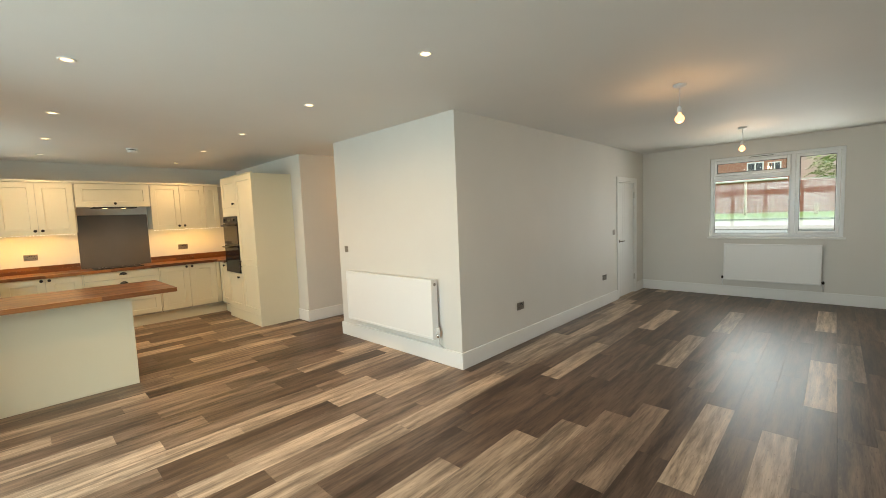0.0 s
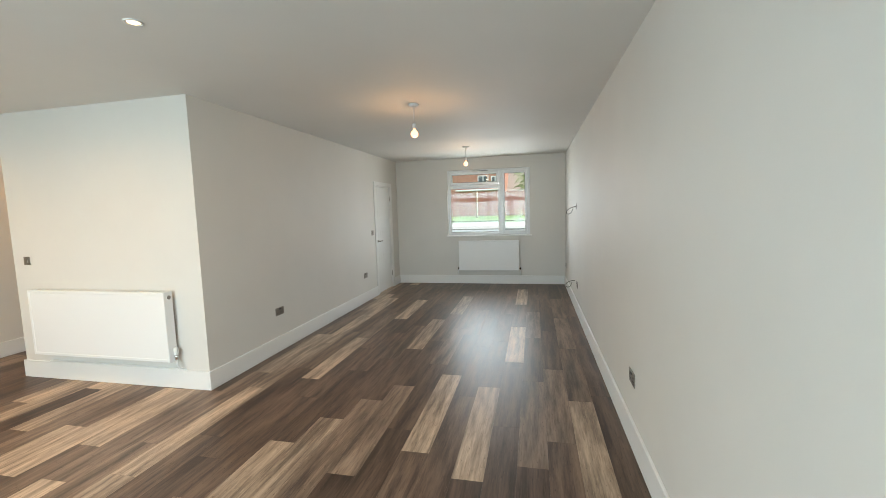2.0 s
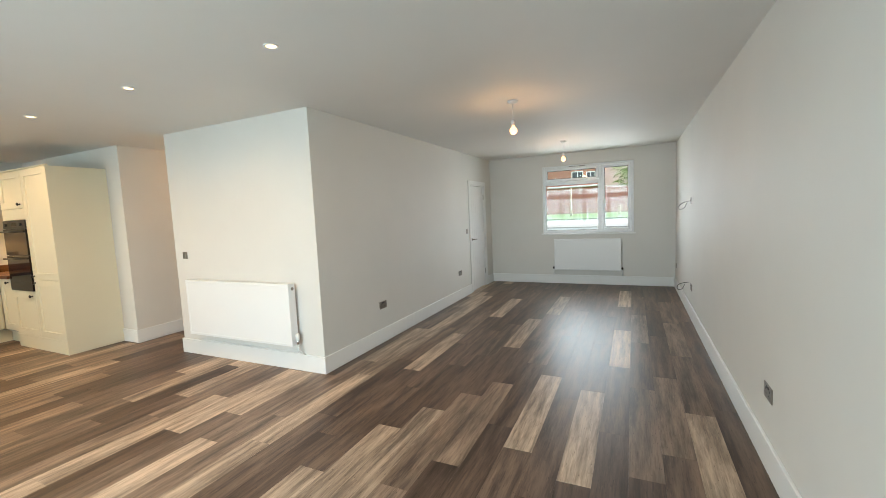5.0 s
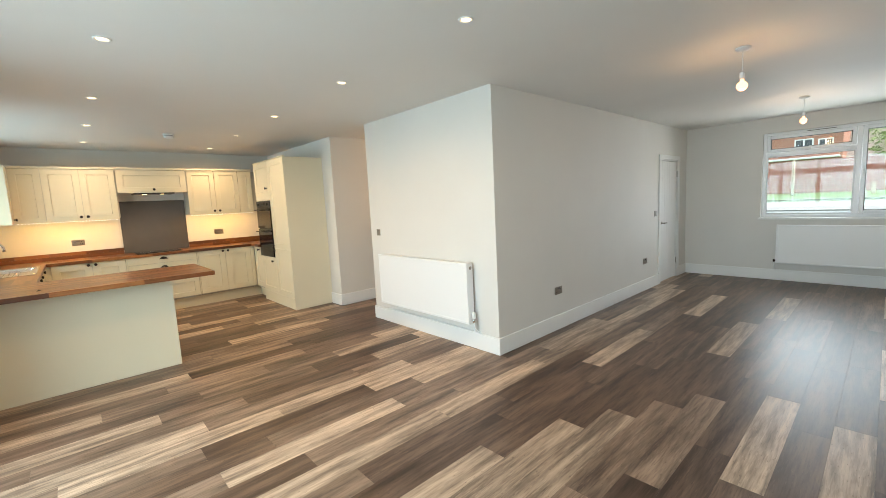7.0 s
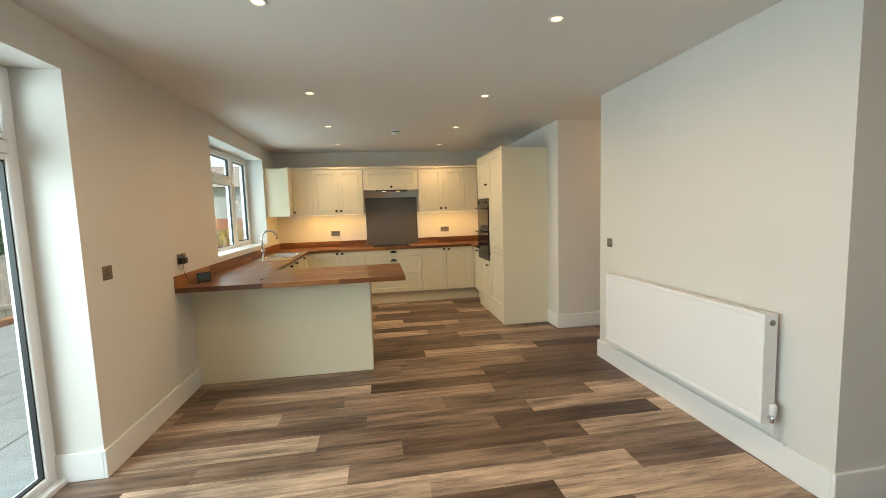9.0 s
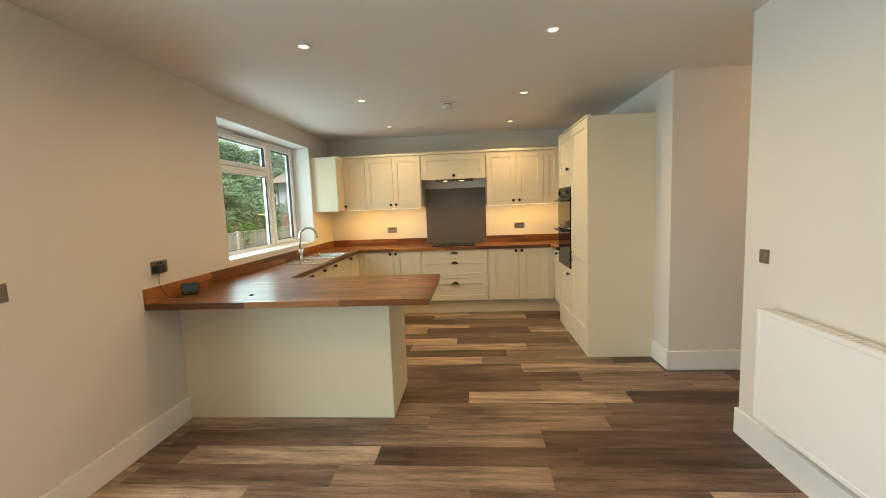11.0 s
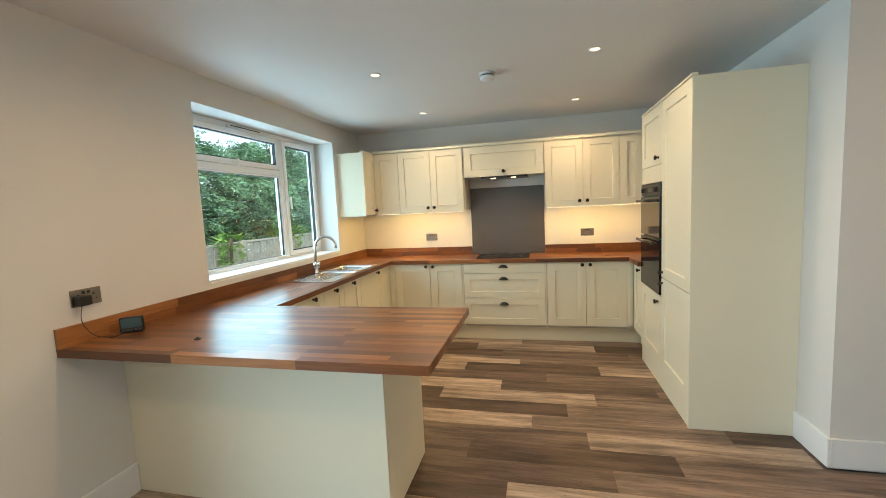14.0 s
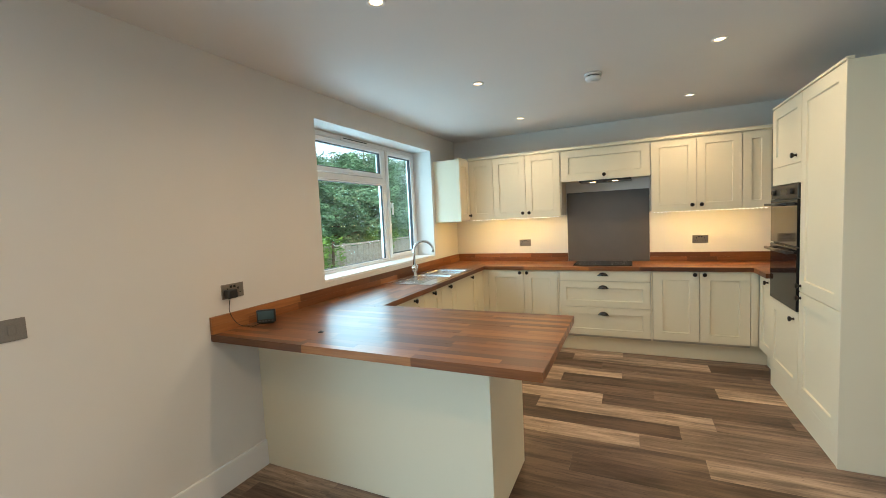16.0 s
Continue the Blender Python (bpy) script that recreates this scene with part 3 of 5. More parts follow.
UZ0, UZ1 = 1.492, 2.215
H = UZ1 - UZ0
V = [-0.375, -0.067, 0.328, 0.738, 1.645, 2.05, 2.425, 2.65]
D = XE - END_WALL
dep = -D
wall_unit(pose(END_WALL, V[0], UZ0, 0, 0, R_END), V[1] - V[0], H, dep, [(0.0, V[1] - V[0], 0.0, H, [])], "cream shaker corner wall cabinet")
wall_unit(pose(END_WALL, V[1], UZ0, 0, 0, R_END), V[3] - V[1], H, dep, [(0.0, V[2] - V[1], 0, H, [(V[2] - V[1] - 0.035, 0.055)]), (V[2] - V[1], V[3] - V[1] - 0.016, 0, H, [(V[2] - V[1] + 0.04, 0.055)])],
          "cream shaker two-door wall cabinet with dark knobs")
hood_h = UZ1 - 1.872
wall_unit(pose(END_WALL, V[3], 1.872, 0, 0, R_END), V[4] - V[3], hood_h, dep, [(0.0, V[4] - V[3] - 0.01, 0, hood_h, [((V[4] - V[3]) / 2, 0.05)])], "cream bridging wall cabinet above the hob", 0.08)
wall_unit(pose(END_WALL, V[4], UZ0, 0, 0, R_END), V[6] - V[4], H, dep, [(0.0, V[5] - V[4], 0, H, [(V[5] - V[4] - 0.04, 0.055)]), (V[5] - V[4], V[6] - V[4], 0, H, [(V[5] - V[4] + 0.04, 0.055)])],
          "cream shaker two-door wall cabinet with dark knobs")
wall_unit(pose(END_WALL, V[6], UZ0, 0, 0, R_END), YN - V[6] - 0.002, H, dep, [(0.0, V[7] - V[6], 0, H, [])], "cream shaker wall cabinet beside the tall units")
# corner unit on the garden wall
GX0 = -7.60
root = wall_unit(pose(GX0 - 0.02, V[0], UZ0, 0, 0, R_GARDEN), GX0 - 0.02 - END_WALL, H, V[0] - YG, [(0.0, GX0 - 0.02 - END_WALL - 0.002, 0, H, [(GX0 - 0.02 - END_WALL - 0.04, 0.055)])], "cream wall cabinet in the corner by the window")
part("end_panel", box(-0.018, -0.001, 0.0, V[0] - YG, -0.01, H, 0.002), CREAM, root)
tagged(part("cornice", boxes((END_WALL - 0.02, END_WALL + 0.022, V[0] - 0.0, 2.652, UZ1 + 0.002, UZ1 + 0.035), (END_WALL + 0.0225, GX0 - 0.004, V[0] - 0.024, V[0] - 0.003, UZ1 + 0.002, UZ1 + 0.020), bevel=0.004), CREAM),
       "cream cornice strip along the wall cabinets", "trim")

# tall bank
TY = 2.505
tall = thing("oven_housing", "tall cream oven housing cabinet with double oven", "cabinet", "tall cream cabinets", "", pose(-7.30, TY, 0))
W1 = 0.62
part("carcass", boxes((0, 0.018, 0.021, YN - TY, 0.17, 2.262), (W1 - 0.018, W1, 0.021, YN - TY, 0.17, 2.262), (0.018, W1 - 0.018, 0.40, YN - TY, 0.17, 2.262)), CARCASS_SHADE, tall)
d = part("cabinet_door", shaker(0.002, W1 - 0.002, 1.800, 2.262), CREAM, tall)
knob(d, W1 - 0.085, 1.852)
part("filler_panel", box(0.002, W1 - 0.002, 0.002, 0.021, 1.662, 1.797, 0.002), CREAM, tall)
d = part("cabinet_door", shaker(0.002, W1 - 0.002, 0.172, 0.748), CREAM, tall)
knob(d, W1 - 0.085, 0.692)
oven = thing("double_oven", "black glass built-in double oven with steel trim", "oven", "", "", pose(-7.30, TY, 0))
part("body", box(0.02, W1 - 0.02, 0.010, 0.39, 0.755, 1.655), BLACK, oven)
part("control_panel", box(0.012, W1 - 0.012, -0.008, 0.012, 1.555, 1.655, 0.003), OVEN_STEEL, oven, "dark steel oven control panel")
for kx in (0.11, W1 - 0.11):
    part("oven_dial", lathe([(0.022, 0), (0.021, 0.018), (0.017, 0.022)], (kx, -0.008, 1.604), '-y', 18), BLACK, oven)
part("display", box(W1 / 2 - 0.07, W1 / 2 + 0.07, -0.0095, -0.0075, 1.585, 1.625), BLACK_GLASS, oven)
for z0, z1 in ((1.215, 1.548), (0.758, 1.205)):
    dr = part("oven_door", box(0.012, W1 - 0.012, -0.012, 0.010, z0, z1, 0.003), BLACK_GLASS, oven, "black glass oven door")
    part("oven_handle", join(tube([(0.05, -0.055, z1 - 0.035), (W1 - 0.05, -0.055, z1 - 0.035)], 0.011, 12), box(0.07, 0.085, -0.05, -0.012, z1 - 0.042, z1 - 0.028), box(W1 - 0.085, W1 - 0.07, -0.05, -0.012, z1 - 0.042, z1 - 0.028)), OVEN_STEEL, dr, "steel bar oven handle")
    part("trim", box(0.012, W1 - 0.012, -0.0135, -0.0115, z1 - 0.012, z1 - 0.004), OVEN_STEEL, dr)
larder = thing("larder_cabinet", "tall cream larder cabinet with two shaker doors", "cabinet", "tall cream cabinets", "", pose(-6.678, TY, 0))
W2 = XT - 0.02 + 6.678
part("carcass", box(0, W2, 0.021, YN - TY, 0.17, 2.262), CARCASS_SHADE, larder)
d = part("cabinet_door", shaker(0.002, W2 - 0.001, 0.909, 2.262), CREAM, larder)
knob(d, 0.035, 0.952)
d = part("cabinet_door", shaker(0.002, W2 - 0.001, 0.172, 0.904), CREAM, larder)
knob(d, 0.035, 0.868)
part("end_panel", box(W2 + 0.001, W2 + 0.019, -0.002, YN - TY, 0.0, 2.265, 0.002), CREAM, larder, "plain cream floor-length end panel")
part("top_trim", box(-0.62, W2 + 0.021, -0.006, 0.03, 2.266, 2.283, 0.003), CREAM, larder)

# worktops
WT, WB, STW = 0.94, 0.900, 0.0445
unit_bm = bmesh.new()
add_box(unit_bm, 0, 1, 0, 1, 0, 1)
stave_x_mesh, unit2 = mesh_of("stave", unit_bm.copy(), STAVE_X), mesh_of("stave", unit_bm, STAVE_Y)


def worktop(label, x0, x1, y0, y1, along, hole=None, seed=1):
    rng = random.Random(seed)
    root = thing("worktop", label, "worktop", "wooden worktops")
    part("core", boxes((x0 + 0.002, x1 - 0.002, y0 + 0.002, y1 - 0.002, WB, WT - 0.021)) if hole is None else
         boxes((x0 + 0.002, hole[0], y0 + 0.002, y1 - 0.002, WB, WT - 0.021), (hole[1], x1 - 0.002, y0 + 0.002, y1 - 0.002, WB, WT - 0.021), (hole[0], hole[1], y0 + 0.002, hole[2], WB, WT - 0.021), (hole[0], hole[1], hole[3], y1 - 0.002, WB, WT - 0.021)), STAVE_X if along == 0 else STAVE_Y, root)
    a0, a1, c0, c1 = (x0, x1, y0, y1) if along == 0 else (y0, y1, x0, x1)
    n = max(1, round((c1 - c0) / STW))
    cw = (c1 - c0) / n
    for k in range(n):
        lo, hi = c0 + k * cw, c0 + (k + 1) * cw
        cuts = [(a0, a1)]
        if hole and hi > hole[2] + 0.005 and lo < hole[3] - 0.005:
            cuts = [(a0, hole[0]), (hole[1], a1)]
        for s0, s1 in cuts:
            p = s0
            first = True
            while p < s1 - 1e-4:
                ln = rng.uniform(0.25, 0.75) * (rng.random() if first else 1.0)
                first = False
                q = min(s1, p + max(0.12, ln))
                if s1 - q < 0.12:
                    q = s1
                ob = new("stave", stave_x_mesh if along == 0 else unit2)
                ob.parent = root
                dz = rng.uniform(-0.0002, 0.0002)
                if along == 0:
                    ob.location, ob.scale = (p, lo, WB + 0.0005), (q - p - 0.0003, hi - lo - 0.0003, WT - WB + dz)
                else:
                    ob.location, ob.scale = (lo, p, WB + 0.0005), (hi - lo - 0.0003, q - p - 0.0003, WT - WB + dz)
                p = q
    return root


SINK = (-7.39, -6.335, -0.645, -0.178)
worktop("oiled hardwood stave worktop on the peninsula", -5.505, -4.605, YG, 1.155, 1, None, 3)
worktop("oiled hardwood stave worktop round the sink", XE, -5.506, YG, Y0, 0, (SINK[0] + 0.03, SINK[1] - 0.03, SINK[2] + 0.03, SINK[3] - 0.03), 5)
worktop("oiled hardwood stave worktop along the end wall", XE, END_BASE + 0.025, Y0 + 0.001, YN, 1, None, 7)
worktop("short hardwood worktop beside the oven housing", END_BASE + 0.026, -7.303, 2.468, YN, 0, None, 9)


upstand_rng = random.Random(21)


def upstand(x0, x1, y0, y1, along):
    """Two rows of short glued staves against the wall."""
    root = thing("upstand", "hardwood upstand strip behind the worktop", "upstand", "wooden upstands")
    a0, a1 = (x0, x1) if along == 0 else (y0, y1)
    for row in range(2):
        za, zb = WT + 0.0005 + row * 0.0488, WT + 0.0005 + (row + 1) * 0.0488
        p = a0
        while p < a1 - 1e-4:
            q = min(a1, p + upstand_rng.uniform(0.22, 0.6))
            if a1 - q < 0.12:
                q = a1
            part("stave", box(p, q - 0.0003, y0, y1, za, zb - 0.0003) if along == 0 else box(x0, x1, p, q - 0.0003, za, zb - 0.0003), STAVE_X if along == 0 else STAVE_Y, root)
            p = q


upstand(XE + 0.02, -4.605, YG, YG + 0.018, 0)
SPY0, SPY1 = 0.748, 1.636
upstand(XE, XE + 0.018, YG + 0.018, SPY0 - 0.002, 1)
upstand(XE, XE + 0.018, SPY1 + 0.002, YN, 1)
upstand(XE + 0.018, -7.303, YN - 0.018, YN, 0)
tagged(part("splashback", box(XE, XE + 0.008, SPY0, SPY1, WT + 0.001, 1.757, 0.001), SPLASH), "plain graphite glass splashback behind the hob", "splashback")

hob = thing("hob", "black glass induction hob set in the worktop", "hob")
part("glass", box(-8.19, -7.775, 0.86, 1.455, WT + 0.001, WT + 0.007, 0.002), BLACK_GLASS, hob)
for cx, cy, r in ((-8.08, 1.0, 0.07), (-8.08, 1.31, 0.09), (-7.89, 1.0, 0.09), (-7.89, 1.31, 0.07)):
    bm = bmesh.new()
    n = 28
    vi = [bm.verts.new((cx + r * math.cos(2 * math.pi * k / n), cy + r * math.sin(2 * math.pi * k / n), WT + 0.0074)) for k in range(n)]
    vo = [bm.verts.new((cx + (r + 0.002) * math.cos(2 * math.pi * k / n), cy + (r + 0.002) * math.sin(2 * math.pi * k / n), WT + 0.0074)) for k in range(n)]
    for k in range(n):
        bm.faces.new((vi[k], vi[(k + 1) % n], vo[(k + 1) % n], vo[k]))
    part("cooking_zone", bm, NICKEL, hob)

hood = thing("cooker_hood", "grey built-in cooker hood with two lit lamps", "cooker hood")
part("body", box(XE + 0.005, END_WALL + 0.004, 0.93, 1.46, 1.852, 1.871, 0.003), OVEN_STEEL, hood)
for cy in (1.07, 1.30):
    part("hood_lamp", lathe([(0.030, 0), (0.030, 0.004), (0.026, 0.005)], (END_WALL - 0.05, cy, 1.852), '-z', 18), SPOT_GLOW, hood, "glowing round hood lamp")
    data = bpy.data.lights.new("hood_beam", 'SPOT')
    data.energy, data.color, data.spot_size, data.spot_blend, data.shadow_soft_size = 2.5, (1.0, 0.86, 0.66), radians(150), 1.0, 0.02
    new("hood_beam", data).location = (END_WALL - 0.05, cy, 1.84)

# sink and tap
sink = thing("sink", "stainless steel inset sink with drainer", "sink")
sx0, sx1, sy0, sy1 = SINK


def bowl(x0, x1, y0, y1, depth, lip):
    bm = bmesh.new()
    prof = [(0.0, 0.0), (0.012, -0.004), (0.016, -0.02), (0.022, -depth + 0.02), (0.045, -depth), (0.09, -depth - 0.002)]
    rings = []
    for ins, z in prof:
        rr = max(0.02, 0.05 - ins * 0.2)
        pts = []
        for cx, cy, a0 in ((x1 - ins - rr, y1 - ins - rr, 0), (x0 + ins + rr, y1 - ins - rr, 90), (x0 + ins + rr, y0 + ins + rr, 180), (x1 - ins - rr, y0 + ins + rr, 270)):
            for k in range(5):
                an = radians(a0 + 90 * k / 4)
                pts.append(bm.verts.new((cx + rr * math.cos(an), cy + rr * math.sin(an), lip + z)))
        rings.append(pts)
    for a, b in zip(rings, rings[1:]):
        for k in range(len(a)):
            f = bm.faces.new((a[k], a[(k + 1) % len(a)], b[(k + 1) % len(a)], b[k]))
            f.smooth = True
    bm.faces.new(rings[-1])
    return bm


lip = WT + 0.006
bx = [(-7.365, -6.98, sy0 + 0.045, sy1 - 0.035), (-6.955, -6.80, sy0 + 0.045, sy1 - 0.035)]
part("rim", boxes((sx0, bx[0][0] + 0.006, sy0, sy1, WT, lip), (bx[0][1] - 0.006, bx[1][0] + 0.006, sy0, sy1, WT, lip), (bx[1][1] - 0.006, sx1, sy0, sy1, WT - 0.002, lip - 0.001),
                  (bx[0][0] + 0.006, bx[0][1] - 0.006, sy0, bx[0][2] + 0.006, WT, lip), (bx[0][0] + 0.006, bx[0][1] - 0.006, bx[0][3] - 0.006, sy1, WT, lip),
                  (bx[1][0] + 0.006, bx[1][1] - 0.006, sy0, bx[1][2] + 0.006, WT, lip), (bx[1][0] + 0.006, bx[1][1] - 0.006, bx[1][3] - 0.006, sy1, WT, lip)), STEEL, sink)
part("bowl", bowl(*bx[0], 0.17, lip - 0.0005), STEEL, sink)
part("half_bowl", bowl(*bx[1], 0.10, lip - 0.0005), STEEL, sink)
for k in range(7):
    yy = sy0 + 0.075 + k * 0.042
    part("drainer_rib", tube([(-6.75, yy, lip), (-6.40, yy, lip + 0.001)], 0.0024, 8), STEEL, sink)
tap = thing("mixer_tap", "chrome swan-neck mixer tap with twin levers", "tap")
tx, ty = -6.81, -0.60
part("base", lathe([(0.026, 0), (0.026, 0.008), (0.020, 0.014), (0.018, 0.07), (0.021, 0.085), (0.016, 0.11)], (tx, ty, lip)), CHROME, tap)
pts = [(tx, ty, lip + 0.09), (tx, ty, lip + 0.255)]
for k in range(1, 13):
    an = math.pi - math.pi * k / 12 * 1.05
    pts.append((tx - 0.055 * (1 + math.cos(an)), ty + 0.085 * (1 + math.cos(an)), lip + 0.255 + 0.105 * math.sin(an)))
part("spout", tube(pts, 0.0135, 14), CHROME, tap)
for sgn in (-1, 1):
    part("lever", join(tube([(tx, ty, lip + 0.055), (tx + sgn * 0.05, ty, lip + 0.060)], 0.010, 10), tube([(tx + sgn * 0.045, ty, lip + 0.050), (tx + sgn * 0.052, ty + 0.01, lip + 0.11)], 0.008, 10)), CHROME, tap)

# under-cabinet light strips with visible diodes
for i, (a, b) in enumerate(((V[0], V[3] - 0.02), (V[4], V[7]))):
    st = thing("led_strip", "warm led strip light under the wall cabinets", "strip light", "led strips")
    part("profile", box(END_WALL - 0.045, END_WALL - 0.022, a + 0.01, b - 0.01, UZ0 - 0.006, UZ0 + 0.011), PLASTIC, st)
    n = int((b - a) / 0.035)
    for k in range(n):
        yy = a + 0.03 + k * (b - a - 0.06) / (n - 1)
        part("led", box(END_WALL - 0.039, END_WALL - 0.028, yy - 0.006, yy + 0.006, UZ0 - 0.0085, UZ0 - 0.0062), LED_GLOW, st)
    area_lamp("strip_glow", END_WALL - 0.06, (a + b) / 2, UZ0 - 0.012, b - a - 0.05, 0.03, (END_WALL - 0.16, (a + b) / 2, 1.0), 4.0 * (b - a), (1.0, 0.62, 0.17))

area_lamp("strip_glow", (GX0 + END_WALL) / 2, V[0] - 0.06, UZ0 - 0.012, 0.25, 0.03, ((GX0 + END_WALL) / 2, V[0] - 0.14, 1.0), 0.9, (1.0, 0.63, 0.16))

# ---- sockets and switches ----
def plate(name, at, w, h, label, kind):
    """Brushed nickel plate; the room is on the local -y side."""
    root = thing(name, label, "socket" if kind != 'switch' else "light switch", "nickel wall plates", "", at)
    part("faceplate", box(-w / 2, w / 2, -0.006, 0.0, -h / 2, h / 2, 0.002, 2), NICKEL, root)
    if kind == 'switch':
        part("rocker", box(-0.013, 0.013, -0.009, -0.005, -0.02, 0.02, 0.002), NICKEL, root)
    elif kind == 'double':
        for cx in (-0.036, 0.036):
            part("socket_insert", boxes((cx - 0.004, cx + 0.004, -0.0068, -0.005, 0.006, 0.018), (cx - 0.016, cx - 0.008, -0.0068, -0.005, -0.016, -0.011), (cx + 0.008, cx + 0.016, -0.0068, -0.005, -0.016, -0.011)), BLACK, root)
        for cx in (-0.012, 0.012):
            part("rocker", box(cx - 0.007, cx + 0.007, -0.0085, -0.005, 0.018, 0.033, 0.001), BLACK, root)
    else:
        part("socket_insert", box(-0.016, 0.016, -0.0075, -0.005, -0.016, 0.016, 0.001), BLACK, root)
    return root


plate("double_socket", pose(XL, 4.125, 0.445, 0, 0, 90), 0.147, 0.086, "dark nickel double socket low on the wall", 'double')
plate("double_socket", pose(XL, 6.55, 0.45, 0, 0, 90), 0.147, 0.086, "dark nickel double socket low on the wall", 'double')
plate("light_switch", pose(XL, 6.94, 1.15, 0, 0, 90), 0.086, 0.086, "dark nickel light switch beside the door", 'switch')
plate("double_socket", pose(XR, 2.825, 0.43, 0, 0, -90), 0.147, 0.086, "dark nickel double socket low on the wall", 'double')
plate("double_socket", pose(XR, 6.16, 0.40, 0, 0, -90), 0.147, 0.086, "dark nickel double socket with a loose cable", 'double')
plate("cable_outlet", pose(XR, 6.27, 1.515, 0, 0, -90), 0.086, 0.086, "nickel cable outlet high on the wall", 'single')
plate("socket", pose(XR, 8.2, 0.40, 0, 0, -90), 0.086, 0.086, "dark nickel single socket near the corner", 'single')
plate("thermostat_switch", pose(-4.555, YP, 1.153), 0.075, 0.08, "dark nickel switch above the radiator", 'switch')
plate("light_switch", pose(-3.805, YG, 1.186, 0, 0, 180), 0.086, 0.086, "brushed nickel light switch beside the patio doors", 'switch')
plate("double_socket", pose(-4.765, YG, 1.165, 0, 0, 180), 0.147, 0.086, "nickel double socket with a black plug above the worktop", 'double')
plate("double_socket", pose(XE, 0.222, 1.170, 0, 0, 90), 0.147, 0.086, "dark nickel double socket above the worktop", 'double')
plate("double_socket", pose(XE, 2.124, 1.176, 0, 0, 90), 0.147, 0.086, "dark nickel double socket above the worktop", 'double')
for y, z in ((6.27, 1.515), (6.42, 0.42)):
    tagged(part("loose_cable", tube([(XR - 0.004, y, z), (XR - 0.06, y + 0.02, z - 0.01), (XR - 0.13, y + 0.06, z - 0.05), (XR - 0.14, y + 0.02, z - 0.11), (XR - 0.08, y - 0.02, z - 0.10), (XR - 0.05, y, z - 0.03)], 0.004, 8, 2), BLACK),
           "thin black loose cable loop hanging from the wall", "cable", "loose cables")

charger = thing("plug_adapter", "black plug adapter with thin cable in the socket", "plug")
part("plug_body", box(-4.76, -4.70, YG + 0.0085, YG + 0.055, 1.128, 1.178, 0.006, 2), BLACK, charger)
part("cord", tube([(-4.72, YG + 0.035, 1.13), (-4.70, YG + 0.04, 1.06), (-4.72, YG + 0.05, 1.0), (-4.76, YG + 0.05, 0.955), (-4.80, YG + 0.07, WT + 0.004), (-4.78, YG + 0.11, WT + 0.004), (-4.83, YG + 0.10, WT + 0.004), (-4.86, YG + 0.10, WT + 0.006)], 0.002, 8, 2), BLACK, charger)
meter = thing("energy_display", "small black energy display on the worktop", "display", "", "", pose(-4.90, -0.60, WT + 0.001, 0, 0, 128))
part("body", join(box(-0.055, 0.055, -0.012, 0.012, 0.004, 0.084, 0.006, 2), box(-0.045, 0.045, -0.02, 0.035, 0.0, 0.012, 0.004)), BLACK, meter)
part("screen", box(-0.046, 0.046, -0.0135, -0.0115, 0.026, 0.077), plain("dull_screen", (0.07, 0.13, 0.15), 0.12), meter, "grey-green lcd screen")
for k in range(5):
    part("button", box(-0.042 + k * 0.018, -0.032 + k * 0.018, -0.0135, -0.0115, 0.012, 0.019), plain("button_grey", (0.09, 0.09, 0.1), 0.5), meter)
tagged(part("worktop_bung", lathe([(0.016, 0), (0.016, 0.003), (0.010, 0.005), (0.004, 0.010)], (-4.82, -0.10, WT + 0.0005), 'z', 16), BLACK), "small dark cable bung in the worktop", "fitting")


